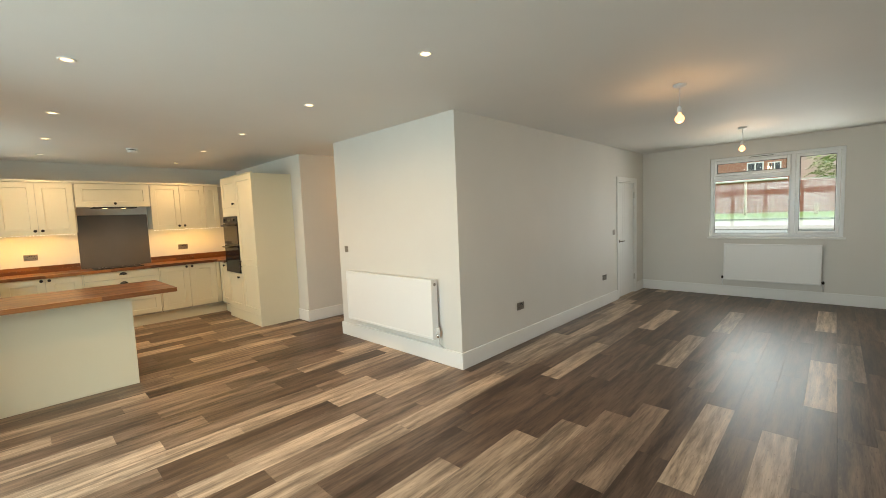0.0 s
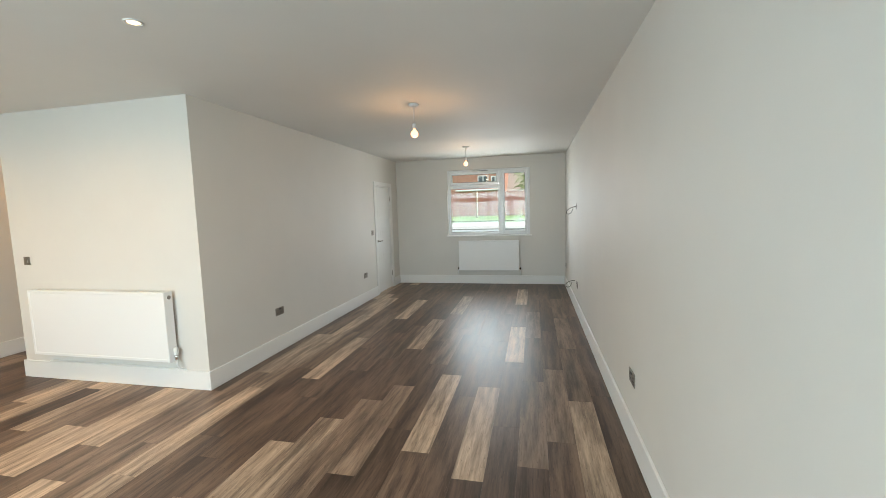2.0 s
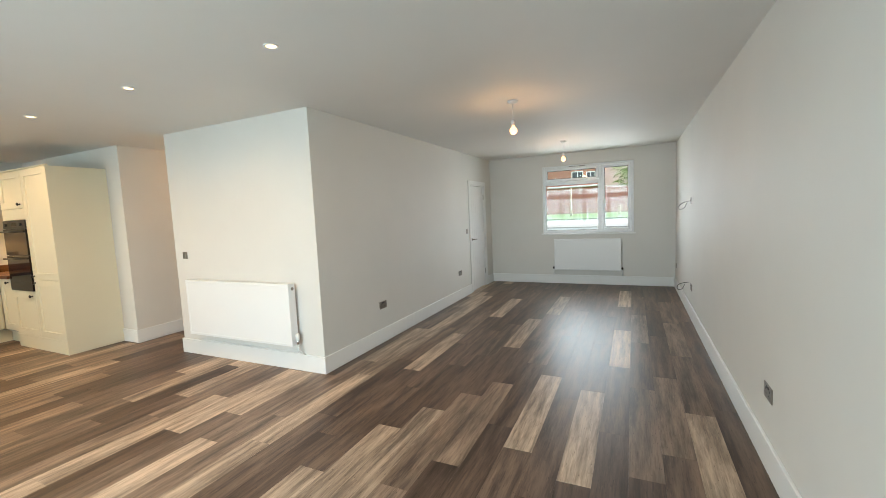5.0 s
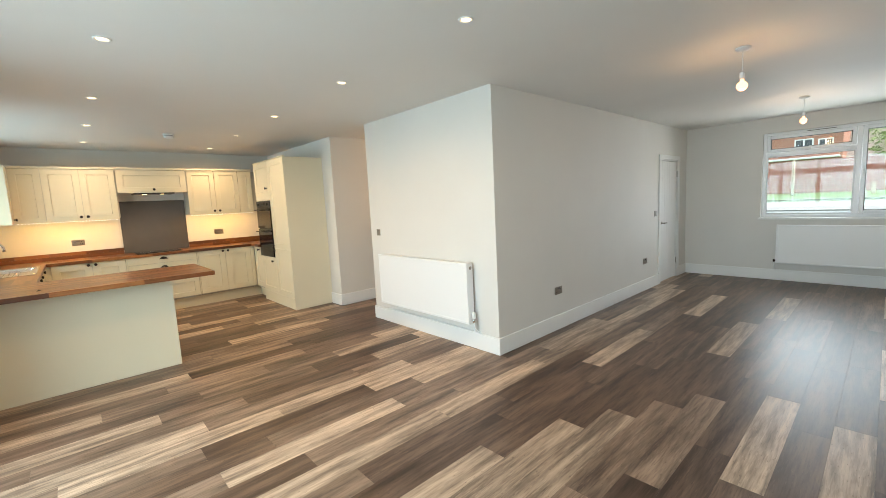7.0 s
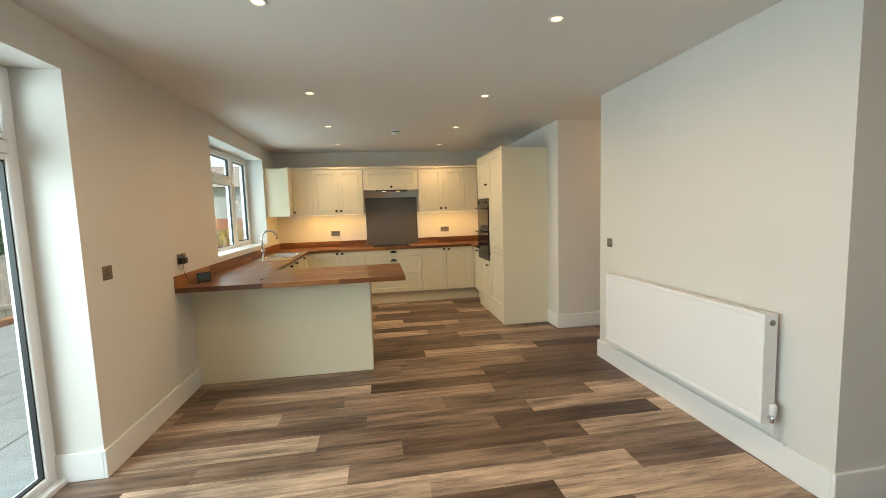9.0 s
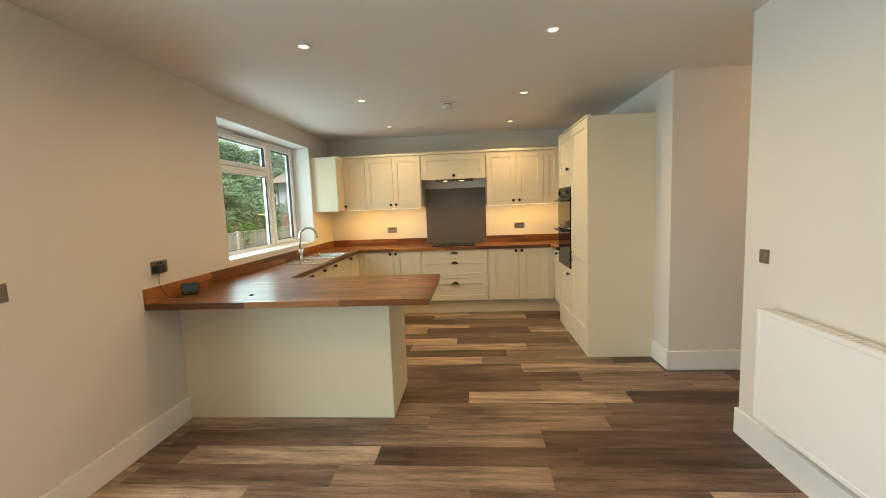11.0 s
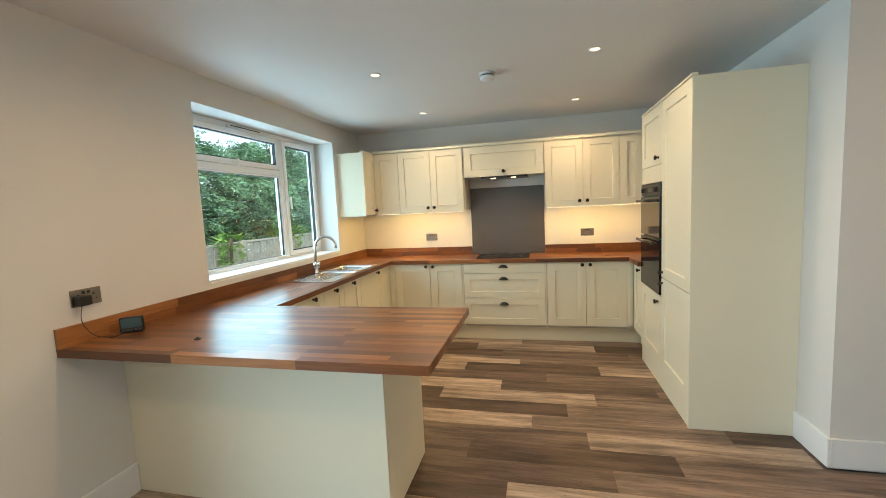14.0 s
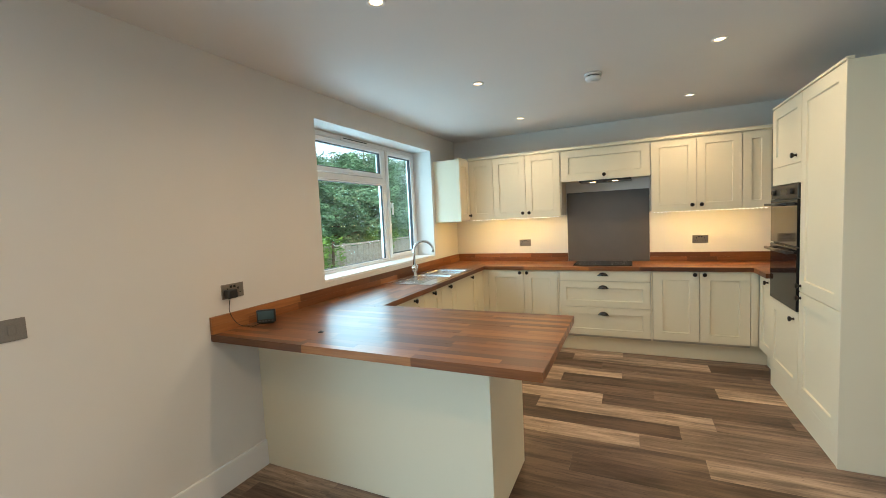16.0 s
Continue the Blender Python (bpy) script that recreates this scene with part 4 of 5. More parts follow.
# ---- radiators ----
def radiator(at, w, h, label, valves):
    """Double panel radiator; back of it at y = 0 against the wall, front at -0.1."""
    root = thing("radiator", label, "radiator", "white panel radiators", "", at)
    fp = bmesh.new()
    front = add_box(fp, 0, w, -0.112, -0.098, 0, h)[2]
    fp.normal_update()
    bmesh.ops.inset_region(fp, faces=[front], thickness=0.004, depth=0.004)
    bmesh.ops.inset_region(fp, faces=[front], thickness=0.028, depth=0)
    bmesh.ops.inset_region(fp, faces=[front], thickness=0.006, depth=-0.003)
    part("front_panel", fp, RAD_WHITE, root)
    part("back_panel", box(0.01, w - 0.01, -0.045, -0.033, 0.01, h - 0.01, 0.003), RAD_WHITE, root)
    part("side_cover", box(0.0, 0.004, -0.098, -0.033, 0.0, h - 0.002), RAD_WHITE, root)
    part("side_cover", box(w - 0.004, w, -0.098, -0.033, 0.0, h - 0.002), RAD_WHITE, root)
    grille = bmesh.new()
    n = int(w / 0.022)
    for k in range(n):
        x = 0.006 + k * (w - 0.012) / n
        add_box(grille, x, x + 0.012, -0.096, -0.036, h - 0.012, h - 0.003)
    part("top_grille", grille, RAD_WHITE, root)
    fins = bmesh.new()
    for k in range(int(w / 0.05)):
        x = 0.03 + k * 0.05
        add_box(fins, x, x + 0.002, -0.095, -0.046, 0.03, h - 0.03)
    part("convector", fins, RAD_WHITE, root)
    for x in (0.2, w - 0.2):
        part("bracket", box(x - 0.02, x + 0.02, -0.033, 0.0, 0.06, h - 0.06), RAD_WHITE, root)
    for side, kind in valves:
        x = w + 0.022 if side > 0 else -0.022
        part("valve", join(tube([(w * (side > 0), -0.065, 0.035), (x, -0.065, 0.035)], 0.010, 10), lathe([(0.012, 0), (0.016, 0.012), (0.016, 0.03), (0.010, 0.045)], (x, -0.065, 0.012), 'z', 14)), CHROME if kind == 'head' else BRONZE, root, "chrome radiator valve" if kind == 'head' else "dark metal radiator valve")
        if kind == 'head':
            part("valve_head", lathe([(0.016, 0), (0.019, 0.006), (0.019, 0.055), (0.013, 0.066)], (x, -0.065, 0.055), 'z', 16), PLASTIC, root, "white thermostatic valve head")
        part("pipe", tube([(x, -0.065, 0.02), (x, -0.065, -0.03), (x, -0.05, -0.065), (x, -0.016, -0.093)] if kind == 'head' else [(x, -0.065, 0.02), (x, -0.065, -0.05), (x, -0.05, -0.085), (x, -0.010, -0.105)], 0.0075, 10), PLASTIC, root)
    return root


rad = radiator(pose(-4.425, YP, 0.275), 1.54, 0.615, "wide white double panel radiator on the wall end", [(1, 'head')])
part("air_vent", lathe([(0.017, 0), (0.017, 0.003), (0.010, 0.004)], (1.54, -0.066, 0.565), 'x', 14), NICKEL, rad)
tagged(part("pipe_cover", box(-4.39, -2.83, YP - 0.030, YP - 0.0005, 0.1685, 0.182, 0.003), GLOSS_WHITE), "white pipe boxing on top of the skirting", "trim")
radiator(pose(-1.285, YF, 0.285), 1.205, 0.60, "white double panel radiator under the front window", [(1, 'plain'), (-1, 'plain')])


# ---- ceiling fittings ----
def downlight(x, y):
    root = thing("downlight", "round white recessed downlight glowing warm", "downlight", "recessed ceiling downlights", "", pose(x, y, CEIL))
    bm = bmesh.new()
    n = 28
    rings = []
    for r, z in ((0.045, -0.0005), (0.044, -0.006), (0.036, -0.007), (0.030, -0.002)):
        rings.append([bm.verts.new((r * math.cos(2 * math.pi * k / n), r * math.sin(2 * math.pi * k / n), z)) for k in range(n)])
    for a, b in zip(rings, rings[1:]):
        for k in range(n):
            bm.faces.new((a[k], a[(k + 1) % n], b[(k + 1) % n], b[k])).smooth = True
    part("bezel", bm, PLASTIC, root)
    part("lamp_face", lathe([(0.030, 0), (0.028, 0.002)], (0, 0, -0.001), '-z', 24), SPOT_GLOW, root, "glowing warm lamp face")
    data = bpy.data.lights.new("downlight_beam", 'SPOT')
    data.energy, data.color, data.spot_size, data.spot_blend, data.shadow_soft_size = 24.5, (1.0, 0.69, 0.36), radians(176), 1.0, 0.03
    ob = new("downlight_beam", data)
    ob.location = (x, y, CEIL - 0.02)


for x, y in ((-1.813, 1.955), (-3.27, 1.96), (-4.777, 1.957), (-6.165, 1.958), (-7.50, 1.948), (-3.237, 0.405), (-4.772, 0.412), (-6.125, 0.415), (-7.43, 0.413)):
    downlight(x, y)


def pendant(x, y, drop, power=3.6):
    root = thing("pendant_light", "bare glowing bulb on a short white pendant flex", "pendant light", "bare bulb pendants", "", pose(x, y, CEIL))
    part("ceiling_rose", lathe([(0.050, 0), (0.050, 0.008), (0.040, 0.020), (0.012, 0.028)], (0, 0, -0.0005), '-z', 24), PLASTIC, root)
    part("flex", tube([(0, 0, -0.02), (0, 0, -drop + 0.10)], 0.0035, 8), PLASTIC, root)
    part("lamp_holder", lathe([(0.008, 0), (0.017, 0.010), (0.019, 0.045), (0.015, 0.055)], (0, 0, -drop + 0.115), '-z', 16), PLASTIC, root, "white bulb holder")
    r = 0.036
    prof = [(0.013, 0.0), (0.014, 0.018)] + [(max(0.002, r * math.sin(a)), 0.05 - r * math.cos(a)) for a in [radians(q) for q in range(30, 181, 15)]]
    part("bulb", lathe(prof, (0, 0, -drop + 0.062), '-z', 20), BULB, root, "glowing warm bulb")
    data = bpy.data.lights.new("bulb_light", 'POINT')
    data.energy, data.color, data.shadow_soft_size = power, (1.0, 0.62, 0.30), 0.04
    ob = new("bulb_light", data)
    ob.location = (x, y, CEIL - drop - 0.06)


pendant(-0.915, 4.01, 0.29)
pendant(-0.87, 6.83, 0.29)
pendant(-5.23, 4.6, 0.29, 9)
smoke = thing("smoke_alarm", "round white smoke alarm on the ceiling", "smoke alarm", "", "", pose(-6.395, 1.213, CEIL))
part("base", lathe([(0.062, 0), (0.062, 0.014), (0.056, 0.016)], (0, 0, -0.0005), '-z', 28), PLASTIC, smoke)
part("vent_ring", lathe([(0.047, 0.0), (0.047, 0.008)], (0, 0, -0.0165), '-z', 28), BLACK, smoke, "dark vent gap round the alarm")
part("cover", lathe([(0.055, 0.0), (0.055, 0.016), (0.046, 0.028), (0.018, 0.033)], (0, 0, -0.0245), '-z', 28), PLASTIC, smoke)
part("test_button", lathe([(0.010, 0.0), (0.010, 0.002), (0.008, 0.003)], (0.018, 0, -0.0555), '-z', 14), PLASTIC, smoke)

# ---- outside ----
GRASS = plain("grass_green", (0.14, 0.24, 0.05), 0.9, 0.0, 0.5, 9)
ASPHALT = plain("road_asphalt", (0.30, 0.30, 0.30), 0.9, 0.0, 0.15, 40)
SLAB = plain("grey_paving", (0.22, 0.245, 0.255), 0.75, 0.0, 0.25, 5)
FENCE_GREY = plain("weathered_fence_wood", (0.56, 0.46, 0.40), 0.85, 0.0, 0.35, 12)
FENCE_RED = plain("red_brown_fence_wood", (0.42, 0.16, 0.11), 0.8, 0.0, 0.3, 6)
BRICK = plain("red_brick", (0.48, 0.22, 0.155), 0.85, 0.0, 0.3, 14)
TILE = plain("grey_brown_roof_tile", (0.30, 0.25, 0.22), 0.85, 0.0, 0.3, 10)
LEAF = plain("conifer_green", (0.070, 0.180, 0.080), 0.75, 0.0, 0.55, 4)
LEAF2 = plain("bright_leaf_green", (0.14, 0.26, 0.04), 0.6, 0.0, 0.4, 9)
BARK = plain("brown_bark", (0.13, 0.08, 0.05), 0.9, 0.0, 0.4, 20)
profile_y = [(-400, -0.15), (-1.04, -0.15), (8.66, -0.15), (12, 0.1), (18, 0.5), (27, 0.66), (30, 0.96), (60, 1.2), (600, 1.2)]
bm = bmesh.new()
xs = [-500, -60, -20, -8.6, 1.1, 20, 60, 500]
rows = [[bm.verts.new((x, y, z)) for x in xs] for y, z in profile_y]
for a, b in zip(rows, rows[1:]):
    for i in range(len(xs) - 1):
        bm.faces.new((a[i], a[i + 1], b[i + 1], b[i]))
structure("ground", bm, GRASS, "green grass ground around the house", "ground")


# garden side
patio = thing("paving", "grey stone paving slabs outside the patio doors", "paving", "", "structure")
slab_mesh = mesh_of("slab", box(0.004, 0.596, 0.004, 0.596, -0.14, -0.03, 0.006), SLAB)
for i in range(17):
    for j in range(6):
        ob = new("slab", slab_mesh)
        ob.parent = patio
        ob.location = (-10.0 + i * 0.6, -1.08 - (j + 1) * 0.6, random.uniform(-0.003, 0.003))
part("bed", box(-10.02, 0.22, -4.70, -1.06, -0.148, -0.06), SUBFLOOR, patio)
SLEEPER = plain("orange_sleeper_wood", (0.30, 0.12, 0.05), 0.8, 0.0, 0.3, 8)
edging = thing("edging", "orange-brown timber edging along the patio", "edging")
for i in range(6):
    part("sleeper", box(-13.0 + i * 2.4, -10.61 + i * 2.4, -4.82, -4.72, -0.15, 0.06, 0.008), SLEEPER, edging)


def board_fence(name, x0, x1, y, z0, z1, mat, pitch, label, post_step):
    root = thing(name, label, "fence")
    rng = random.Random(int(y * 7))
    meshes = [mesh_of("board", box(0.004, pitch + 0.012, -0.009, 0.009, 0, z1 - z0 - 0.06 + d, 0.002), mat) for d in (0.0, 0.008, -0.008)]
    n = int((x1 - x0) / pitch)
    for i in range(n):
        ob = new("board", rng.choice(meshes))
        ob.parent = root
        ob.location, ob.rotation_euler = (x0 + i * pitch, y + (0.004 if i % 2 else -0.004), z0), (0, rng.uniform(-0.006, 0.006), radians(3))
    part("capping", box(x0, x0 + n * pitch, y - 0.03, y + 0.03, z1 - 0.045, z1, 0.004), mat, root)
    part("rail", box(x0, x0 + n * pitch, y + 0.012, y + 0.05, z0 + 0.25, z0 + 0.33, 0.004), mat, root)
    k = x0
    while k < x1:
        part("post", box(k, k + 0.1, y + 0.013, y + 0.11, z0 - 0.1, z1 + 0.03, 0.005), mat, root)
        k += post_step
    return root


board_fence("garden_fence", -26.0, 0.5, -5.2, -0.15, 0.99, FENCE_GREY, 0.125, "weathered grey-brown board fence behind the patio", 1.83)


def sprays(count, radius_at, z0, z1, size, droop, seed, per=26, reach=0.42):
    """Leaf clumps on drooping branch ends round a trunk, with an uneven outer skin and gaps."""
    rng = np.random.default_rng(seed)
    n = max(4, count // per)
    t = rng.random(n) ** 0.85
    z = z0 + (z1 - z0) * t
    ang = rng.random(n) * 2 * math.pi
    lumps = 1 + 0.20 * np.sin(ang * 3 + z * 2.1 + seed) + 0.14 * np.sin(ang * 7 - z * 4.3) + 0.10 * np.sin(z * 9 + ang * 2)
    r = np.array([radius_at(q) for q in t]) * lumps * np.sqrt(0.35 + 0.65 * rng.random(n))
    c = np.stack([r * np.cos(ang), r * np.sin(ang), z], 1)
    out = np.stack([np.cos(ang), np.sin(ang), np.full(n, -droop)], 1) + rng.normal(0, 0.22, (n, 3))
    out /= np.linalg.norm(out, axis=1)[:, None]
    c, out = np.repeat(c, per, 0), np.repeat(out, per, 0)
    m = n * per
    along = rng.random((m, 1))
    flat = np.cross(out, np.array([0, 0, 1.0]))
    c = c + out * along * reach + flat * rng.normal(0, 1, (m, 1)) * reach * 0.38 * (1.1 - along) + rng.normal(0, 0.025, (m, 3)) + np.array([0, 0, -0.10]) * along ** 2
    d = out + flat * rng.normal(0, 0.7, (m, 1)) + rng.normal(0, 0.25, (m, 3))
    d /= np.linalg.norm(d, axis=1)[:, None]
    side = np.cross(d, rng.normal(0, 0.28, (m, 3)) + out * 0.6 + np.array([0, 0, 0.9]))
    side /= np.linalg.norm(side, axis=1)[:, None]
    s = size * rng.uniform(0.6, 1.4, m)[:, None]
    verts = np.stack([c, c + d * s * 0.4 + side * s * 0.22, c + d * s, c + d * s * 0.4 - side * s * 0.22], 1).reshape(-1, 3)
    return verts, np.arange(m * 4).reshape(-1, 4)


def leafy(name, verts, faces, mat, parent, label=""):
    me = bpy.data.meshes.new(name)
    me.from_pydata(verts.tolist(), [], faces.tolist())
    me.materials.append(mat)
    ob = new(name, me)
    ob.parent = parent
    return tagged(ob, label)


def leaf_material(name, dark, light):
    m, nt, b = material(name, 0.6)
    rnd = nt.nodes.new("ShaderNodeNewGeometry").outputs["Random Per Island"]
    big = noise_tex(nt, coords(nt, (1, 1, 2.6)).outputs[0], 2.2, 4)
    # random leaf tone, plus broad flat noise that paints shade between plumes
    f = math_node(nt, 'ADD', math_node(nt, 'MULTIPLY', rnd, 0.28), math_node(nt, 'MULTIPLY', big, 0.85))
    nt.links.new(ramp(nt, f, [(0.36, dark), (0.80, light)]), b.inputs["Base Color"])
    b.inputs["Transmission Weight"].default_value = 0.0
    return m


CONIFER = leaf_material("conifer_sprays", (0.030, 0.085, 0.045), (0.27, 0.47, 0.23))
LAUREL = leaf_material("laurel_leaves", (0.09, 0.20, 0.03), (0.26, 0.42, 0.06))


def conifer(x, y, top, radius, seed, count=36000):
    root = thing("conifer_tree", "tall dense green conifer behind the garden fence", "tree", "garden conifers", "", pose(x, y, -0.15))
    part("trunk", lathe([(0.16, 0), (0.13, 1.0), (0.08, top * 0.6), (0.02, top)], (0, 0, 0), 'z', 10), BARK, root)
    rng = random.Random(seed)
    for k in range(9):
        a, z = rng.uniform(0, 6.28), rng.uniform(0.7, top * 0.6)
        part("branch", tube([(0, 0, z), (0.5 * radius * math.cos(a), 0.5 * radius * math.sin(a), z + 0.25), (0.9 * radius * math.cos(a), 0.9 * radius * math.sin(a), z + 0.3)], 0.03, 6), BARK, root)
    v, f = sprays(count, lambda q: radius * (0.75 + 0.35 * min(1, q * 4)) * (1 - 0.8 * q ** 2.2), 0.95, top, 0.085, 0.22, seed, 40, 0.62)
    leafy("crown", v, f, CONIFER, root, "dense drooping green sprays")


for i, (x, y, top, rad_) in enumerate(((-9.6, -7.4, 3.9, 1.5), (-11.9, -7.9, 4.2, 1.6), (-14.0, -7.5, 3.9, 1.7), (-16.2, -7.8, 4.35, 1.7), (-18.6, -9.3, 4.4, 1.5), (-20.6, -8.2, 4.6, 1.8), (-23.4, -8.0, 3.9, 1.6), (-27.0, -8.4, 4.6, 1.9), (-7.0, -7.9, 4.2, 1.5), (-28.0, -4.2, 7.0, 2.3), (-4.0, -7.6, 4.0, 1.6))):
    conifer(x, y, top, rad_, i + 3)
for x, y, top, r, seed in ((-10.75, -4.98, 1.25, 0.13, 31), (-13.6, -5.5, 1.3, 0.35, 32), (-15.3, -5.5, 1.35, 0.4, 33)):
    shrub = thing("shrub", "bright green leafy shrub by the garden fence", "shrub", "garden shrubs", "", pose(x, y, -0.15))
    part("stem", tube([(0, 0, 0), (0.02, 0.0, 0.6), (0.0, 0.02, top)], 0.035, 8), BARK, shrub)
    v, f = sprays(int(5500 * r), lambda q: r * (0.5 + 0.5 * q), 0.25, top + 0.1, 0.09, -0.2, seed, 7, 0.14)
    leafy("foliage", v, f, LAUREL, shrub)

# neighbour's annexe seen sideways through the kitchen window
CLADDING = plain("pale_grey_cladding", (0.44, 0.48, 0.52), 0.7, 0.0, 0.12, 9)
TERRACOTTA = plain("terracotta", (0.50, 0.19, 0.07), 0.8, 0.0, 0.2, 15)
annexe = thing("annexe", "low brick annexe with grey boarded upper wall", "building")
part("wall", box(-25.0, -19.0, -6.7, 2.0, -0.15, 1.45), BRICK, annexe)
part("upper_wall", box(-24.97, -19.03, -6.67, 1.97, 1.45, 2.75), CLADDING, annexe, "grey boarded upper wall")
board = mesh_of("cladding_board", box(-0.012, 0.016, -6.69, 1.99, 0.0, 0.118, 0.004), CLADDING)
for k in range(11):
    ob = new("cladding_board", board)
    ob.parent = annexe
    ob.location, ob.rotation_euler = (-19.02, 0, 1.455 + k * 0.118), (0, radians(5), 0)
bm = bmesh.new()
vs = [bm.verts.new(p) for p in ((-25.3, -7.0, 2.72), (-18.7, -7.0, 2.72), (-18.7, 2.3, 2.72), (-25.3, 2.3, 2.72), (-22.0, -7.0, 3.9), (-22.0, 2.3, 3.9))]
for q in ((0, 4, 5, 3), (1, 2, 5, 4), (0, 1, 4), (3, 5, 2), (0, 3, 2, 1)):
    bm.faces.new([vs[k] for k in q])
part("roof", bm, TILE, annexe)
pot = thing("plant_pot", "terracotta pot with a yellow-green plant", "plant", "", "", pose(-17.9, -4.6, -0.15))
part("pot", lathe([(0.20, 0), (0.29, 0.42), (0.32, 0.42), (0.32, 0.5), (0.27, 0.5)], (0, 0, 0), 'z', 20), TERRACOTTA, pot)
v, f = sprays(900, lambda q: 0.34 * math.sin(math.pi * (0.2 + 0.7 * q)) + 0.05, 0.5, 1.25, 0.09, -0.3, 55, 9, 0.14)
YELLOW_LEAF = leaf_material("yellow_leaves", (0.22, 0.22, 0.03), (0.60, 0.50, 0.06))
leafy("foliage", v, f, YELLOW_LEAF, pot)

# street side
structure("road", box(-200, 200, 18.0, 26.8, 0.40, 0.64, 0.0), ASPHALT, "pale grey asphalt road in front of the house", "road")
structure("pavement", box(-200, 200, 15.6, 17.6, 0.20, 0.62, 0.01), SLAB, "grey pavement beside the road", "pavement")
structure("kerb", box(-200, 200, 26.8, 27.0, 0.5, 0.74, 0.01), SLAB, "grey concrete kerb beside the grass verge", "kerb")
board_fence("street_fence", -16.0, 10.0, 30.0, 0.98, 2.70, FENCE_RED, 0.16, "tall red-brown board fence across the road", 2.4)
PALE_POST = plain("pale_timber", (0.55, 0.48, 0.36), 0.8)
tagged(part("bollard_post", lathe([(0.06, 0), (0.06, 1.85), (0.03, 1.9)], (-3.68, 29.0, 0.85), 'z', 10), PALE_POST), "tall pale post on the grass verge", "post", "verge posts")
tagged(part("bollard_post", box(-0.74, -0.60, 28.9, 29.05, 0.82, 1.42, 0.01), PALE_POST), "short pale timber post on the grass verge", "post", "verge posts")
WIN_DARK = plain("dark_window_glass", (0.05, 0.06, 0.07), 0.08)


def brick_house(name, x0, x1, y0, y1, z0, eave, ridge, wins, label):
    root = thing(name, label, "house")
    part("wall", box(x0, x1, y0, y1, z0, eave), BRICK, root)
    bm = bmesh.new()
    ym = (y0 + y1) / 2
    vs = [bm.verts.new(p) for p in ((x0 - 0.3, y0 - 0.35, eave - 0.05), (x1 + 0.3, y0 - 0.35, eave - 0.05), (x1 + 0.3, y1 + 0.35, eave - 0.05), (x0 - 0.3, y1 + 0.35, eave - 0.05), (x0 - 0.3, ym, ridge), (x1 + 0.3, ym, ridge))]
    for q in ((0, 1, 5, 4), (3, 4, 5, 2), (0, 4, 3), (1, 2, 5), (0, 3, 2, 1)):
        bm.faces.new([vs[k] for k in q])
    part("roof", bm, TILE, root)
    part("fascia", box(x0 - 0.3, x1 + 0.3, y0 - 0.38, y0 - 0.34, eave - 0.2, eave - 0.02), UPVC, root)
    for wx, wz, ww, wh in wins:
        w = part("window", ring(wx, wx + ww, y0 - 0.05, y0 + 0.05, wz, wz + wh, 0.08, 0), UPVC, root)
        part("pane", box(wx + 0.08, wx + ww - 0.08, y0 - 0.03, y0 - 0.01, wz + 0.08, wz + wh - 0.08), WIN_DARK, w)
        part("bar", box(wx + ww / 2 - 0.04, wx + ww / 2 + 0.04, y0 - 0.045, y0 - 0.02, wz + 0.08, wz + wh - 0.08), UPVC, w)
    return root


brick_house("brick_house", -14.0, -2.6, 42.0, 50.0, 1.0, 6.2, 9.0, ((-5.3, 3.7, 1.1, 1.15), (-3.95, 3.75, 0.85, 1.0), (-9.5, 3.7, 1.6, 1.15), (-12.5, 3.7, 1.4, 1.15), (-9.5, 1.6, 1.6, 1.1), (-5.3, 1.6, 1.1, 1.1)), "red brick house with white-framed windows across the street")
brick_house("brick_bungalow", -2.3, 7.0, 46.0, 54.0, 1.0, 3.5, 6.0, ((-1.6, 2.1, 1.2, 1.0), (2.0, 2.1, 1.4, 1.0)), "low brick house with brown tiled roof across the street")
part("porch_canopy", box(-7.5, -2.7, 41.2, 42.0, 3.30, 3.45, 0.02), UPVC, bpy.data.objects["brick_house"])
tree = thing("street_tree", "bright green leafy tree across the street", "tree", "", "", pose(1.1, 37.0, 1.0))
part("trunk", lathe([(0.2, 0), (0.14, 1.2), (0.06, 3.0)], (0, 0, 0), 'z', 10), BARK, tree)
v, f = sprays(18000, lambda q: 2.1 * math.sin(math.pi * (0.12 + 0.85 * q)) + 0.15, 1.5, 6.0, 0.12, 0.1, 77)
leafy("crown", v, f, LAUREL, tree)

bush = thing("yellow_bush", "golden yellow leafy bush behind the street fence", "bush", "", "", pose(1.0, 32.6, 1.0))
part("stem", tube([(0, 0, 0), (0.05, 0, 1.0), (0, 0.05, 2.3)], 0.05, 8), BARK, bush)
v, f = sprays(5000, lambda q: 0.75 * math.sin(math.pi * (0.15 + 0.75 * q)) + 0.1, 0.5, 2.9, 0.10, 0.0, 91, 12, 0.25)
leafy("foliage", v, f, YELLOW_LEAF, bush)

# ---- floor planks ----
PL = 1.223
rngp = random.Random(11)
plank_mats = (PLANK, PLANK_MID, PLANK_LIGHT)
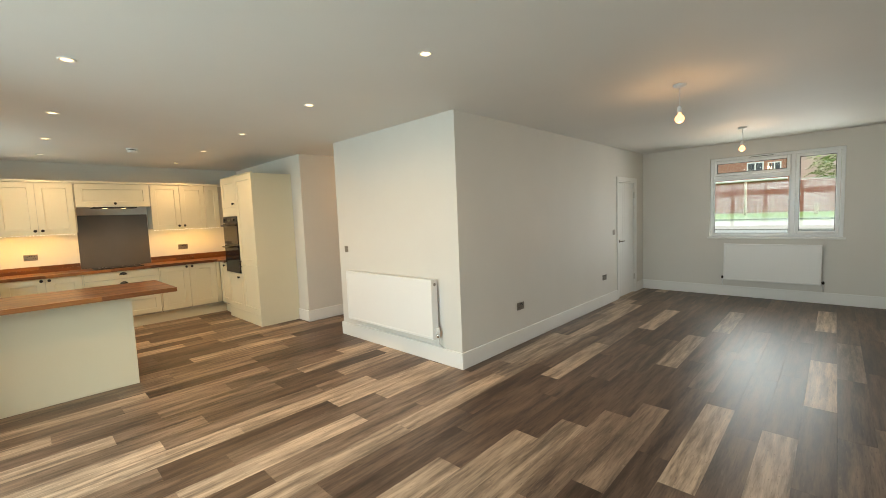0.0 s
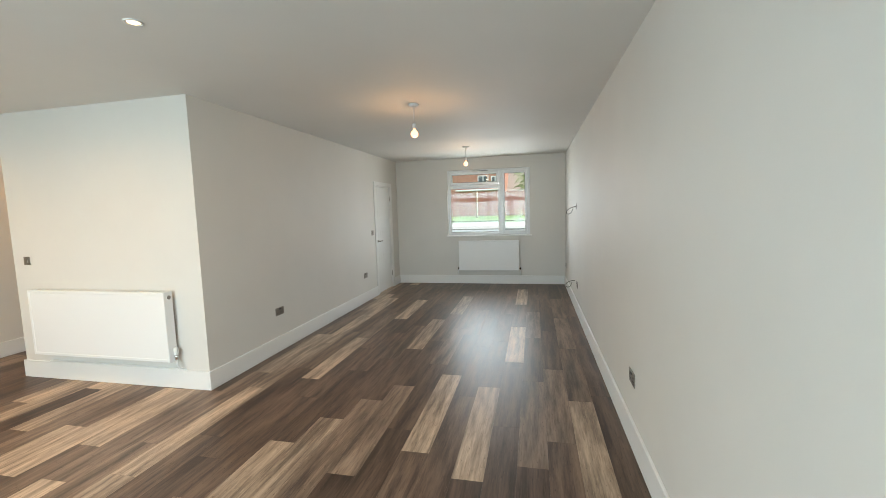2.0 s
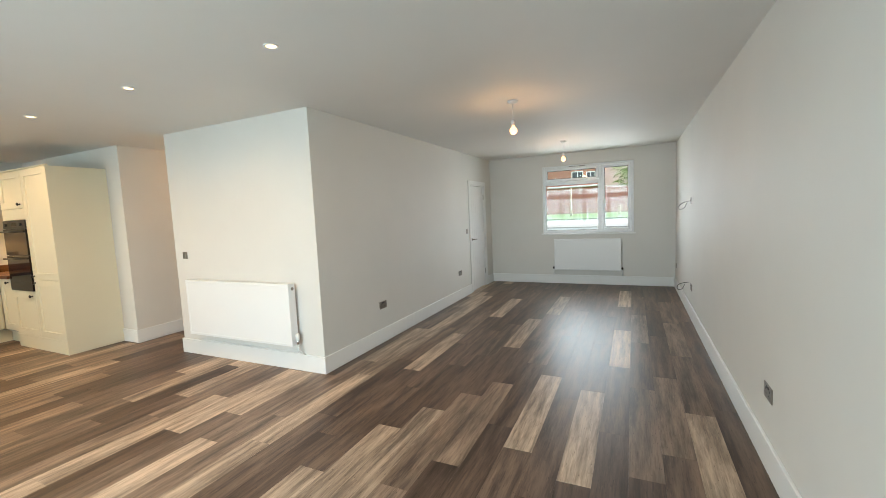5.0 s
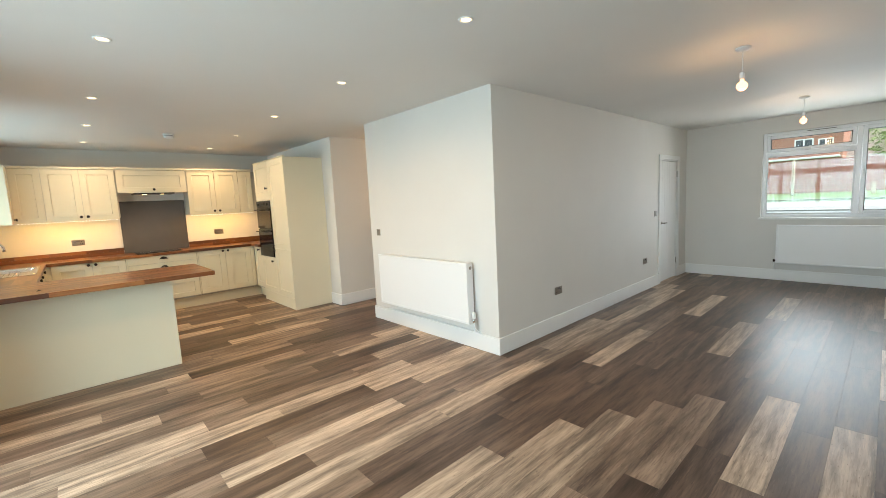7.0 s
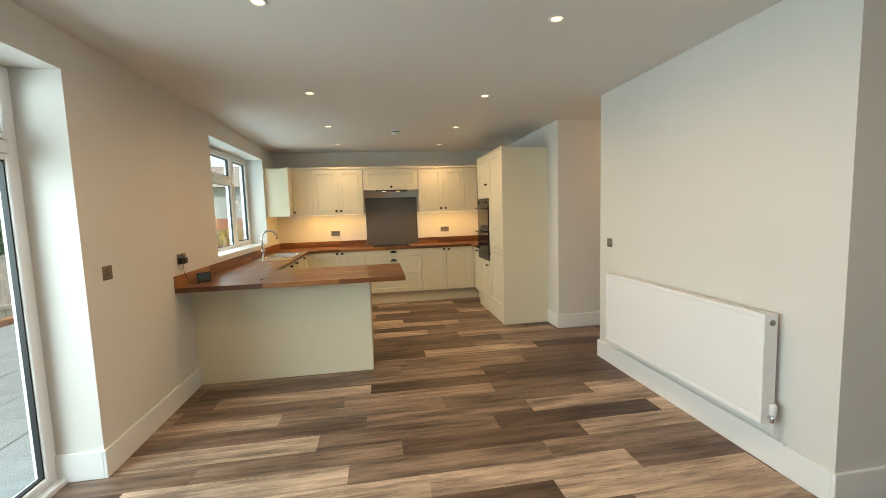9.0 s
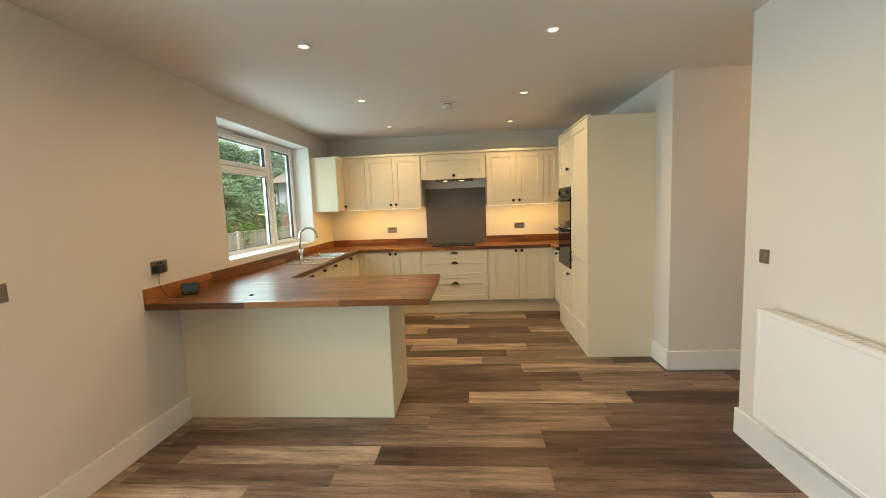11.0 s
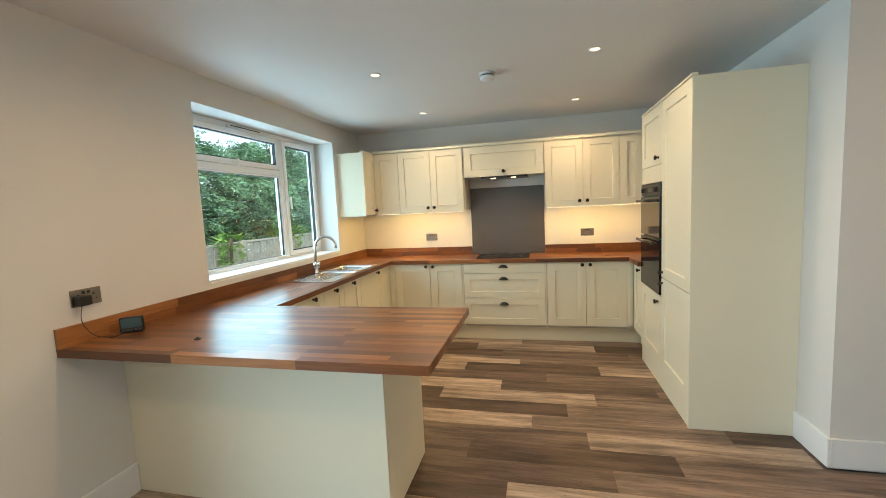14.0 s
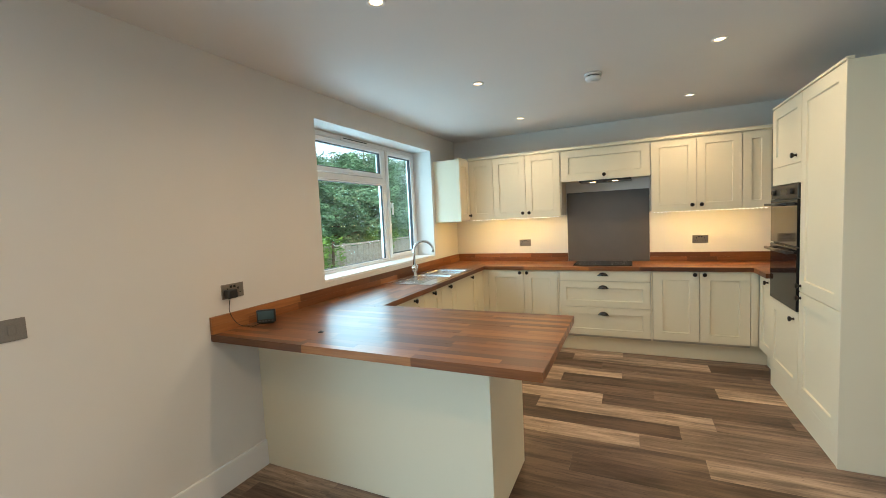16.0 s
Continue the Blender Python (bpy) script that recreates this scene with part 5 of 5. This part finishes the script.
# planks whose tone is set, by row: where each begins and its tone (0 dark, 1 middle, 2 pale)
# rows -15 and -14 start pale: daylight sheen by the patio, put into tone
PLANK_TONES = {-37: [(0.88, 2)], -35: [(0.135, 2)], -34: [(-0.375, 2), (0.85, 0)], -33: [(0.385, 0), (1.61, 1)], -32: [(0.0, 2), (1.225, 0)], -31: [(-0.48, 0), (0.745, 2)], -30: [(0.52, 0), (1.745, 1)],
         -29: [(0.265, 2), (1.49, 1)], -28: [(0.625, 0), (1.85, 2)], -27: [(1.1, 0)], -26: [(0.725, 0), (1.95, 1)], -25: [(0.145, 0), (1.37, 2), (2.595, 0)], -22: [(-0.6, 0), (0.625, 1), (1.85, 0)],
         -20: [(-0.615, 1), (0.61, 1)], -19: [(-1.065, 2), (0.16, 1), (1.385, 1)], -18: [(-0.43, 0), (0.795, 1), (2.02, 2)], -17: [(-0.745, 2), (0.48, 1), (1.705, 0)], -16: [(-0.2, 1)], -15: [(-0.525, 2), (0.70, 1), (1.93, 1)],
         -14: [(-0.075, 2), (1.15, 2), (2.375, 0)], -13: [(-0.62, 1), (0.6, 0), (1.83, 2)], -11: [(-0.6, 1), (0.63, 2)], -10: [(-0.17, 0), (1.05, 1), (2.27, 1)], -9: [(0.735, 2), (1.955, 2), (5.6, 2)], -8: [(-0.02, 1), (1.2, 0), (2.42, 0)],
         -7: [(0.98, 0), (2.2, 0), (3.43, 2)], -6: [(0.635, 2), (1.86, 0), (5.56, 2)], -5: [(0.0, 0), (1.22, 2), (2.445, 0)], -4: [(1.565, 2), (2.79, 0)], -3: [(4.34, 2)], -2: [(5.86, 2)], -1: [(1.5, 0)],
         0: [(2.48, 2)], 2: [(2.27, 2)], 3: [(4.1, 2), (6.55, 2)], 4: [(4.89, 1)], 6: [(2.12, 2), (4.57, 1)]}


def row_edge(i):
    """The boards are laid a little wider towards the kitchen."""
    return -0.640 + 0.18 * (1.02 * i - 0.0008 * i * i)


for i in range(-41, 9):
    x, x1 = row_edge(i), min(row_edge(i + 1), XR)
    xa = max(x, XE)
    if x1 - xa < 0.01:
        continue
    xm = (xa + x1) / 2
    top = YN if xm < XL else YF
    if XC < xm < XP:
        top = 5.8
    preset = PLANK_TONES.get(i, [])
    off = rngp.uniform(0, PL) if not preset else (YG - 0.33 - preset[0][0]) % PL
    y = YG - 0.33 - off
    while y < top:
        ya, yb = max(y, YG - 0.33), min(y + PL, top)
        u = rngp.random()
        if yb - ya > 0.02:
            near = [tn for y0, tn in preset if abs(y - y0) < 0.12]
            if near:
                tone = near[0]
            elif xm > -2.2:
                tone = 0 if u < 0.86 else 1
            else:
                # more middle and pale planks east of the peninsula stand in for daylight
                tone = (0 if u < 0.36 else 1 if u < 0.88 else 2) if xm < -4.9 else (0 if u < 0.20 else 1 if u < 0.66 else 2)
            ob = part("floor_plank", box(xa + 0.0001, x1 - 0.0001, ya + 0.0001, yb - 0.0001, -0.012, 0.0, 0.0004), plank_mats[tone])
            ob.parent = floor
        y += PL
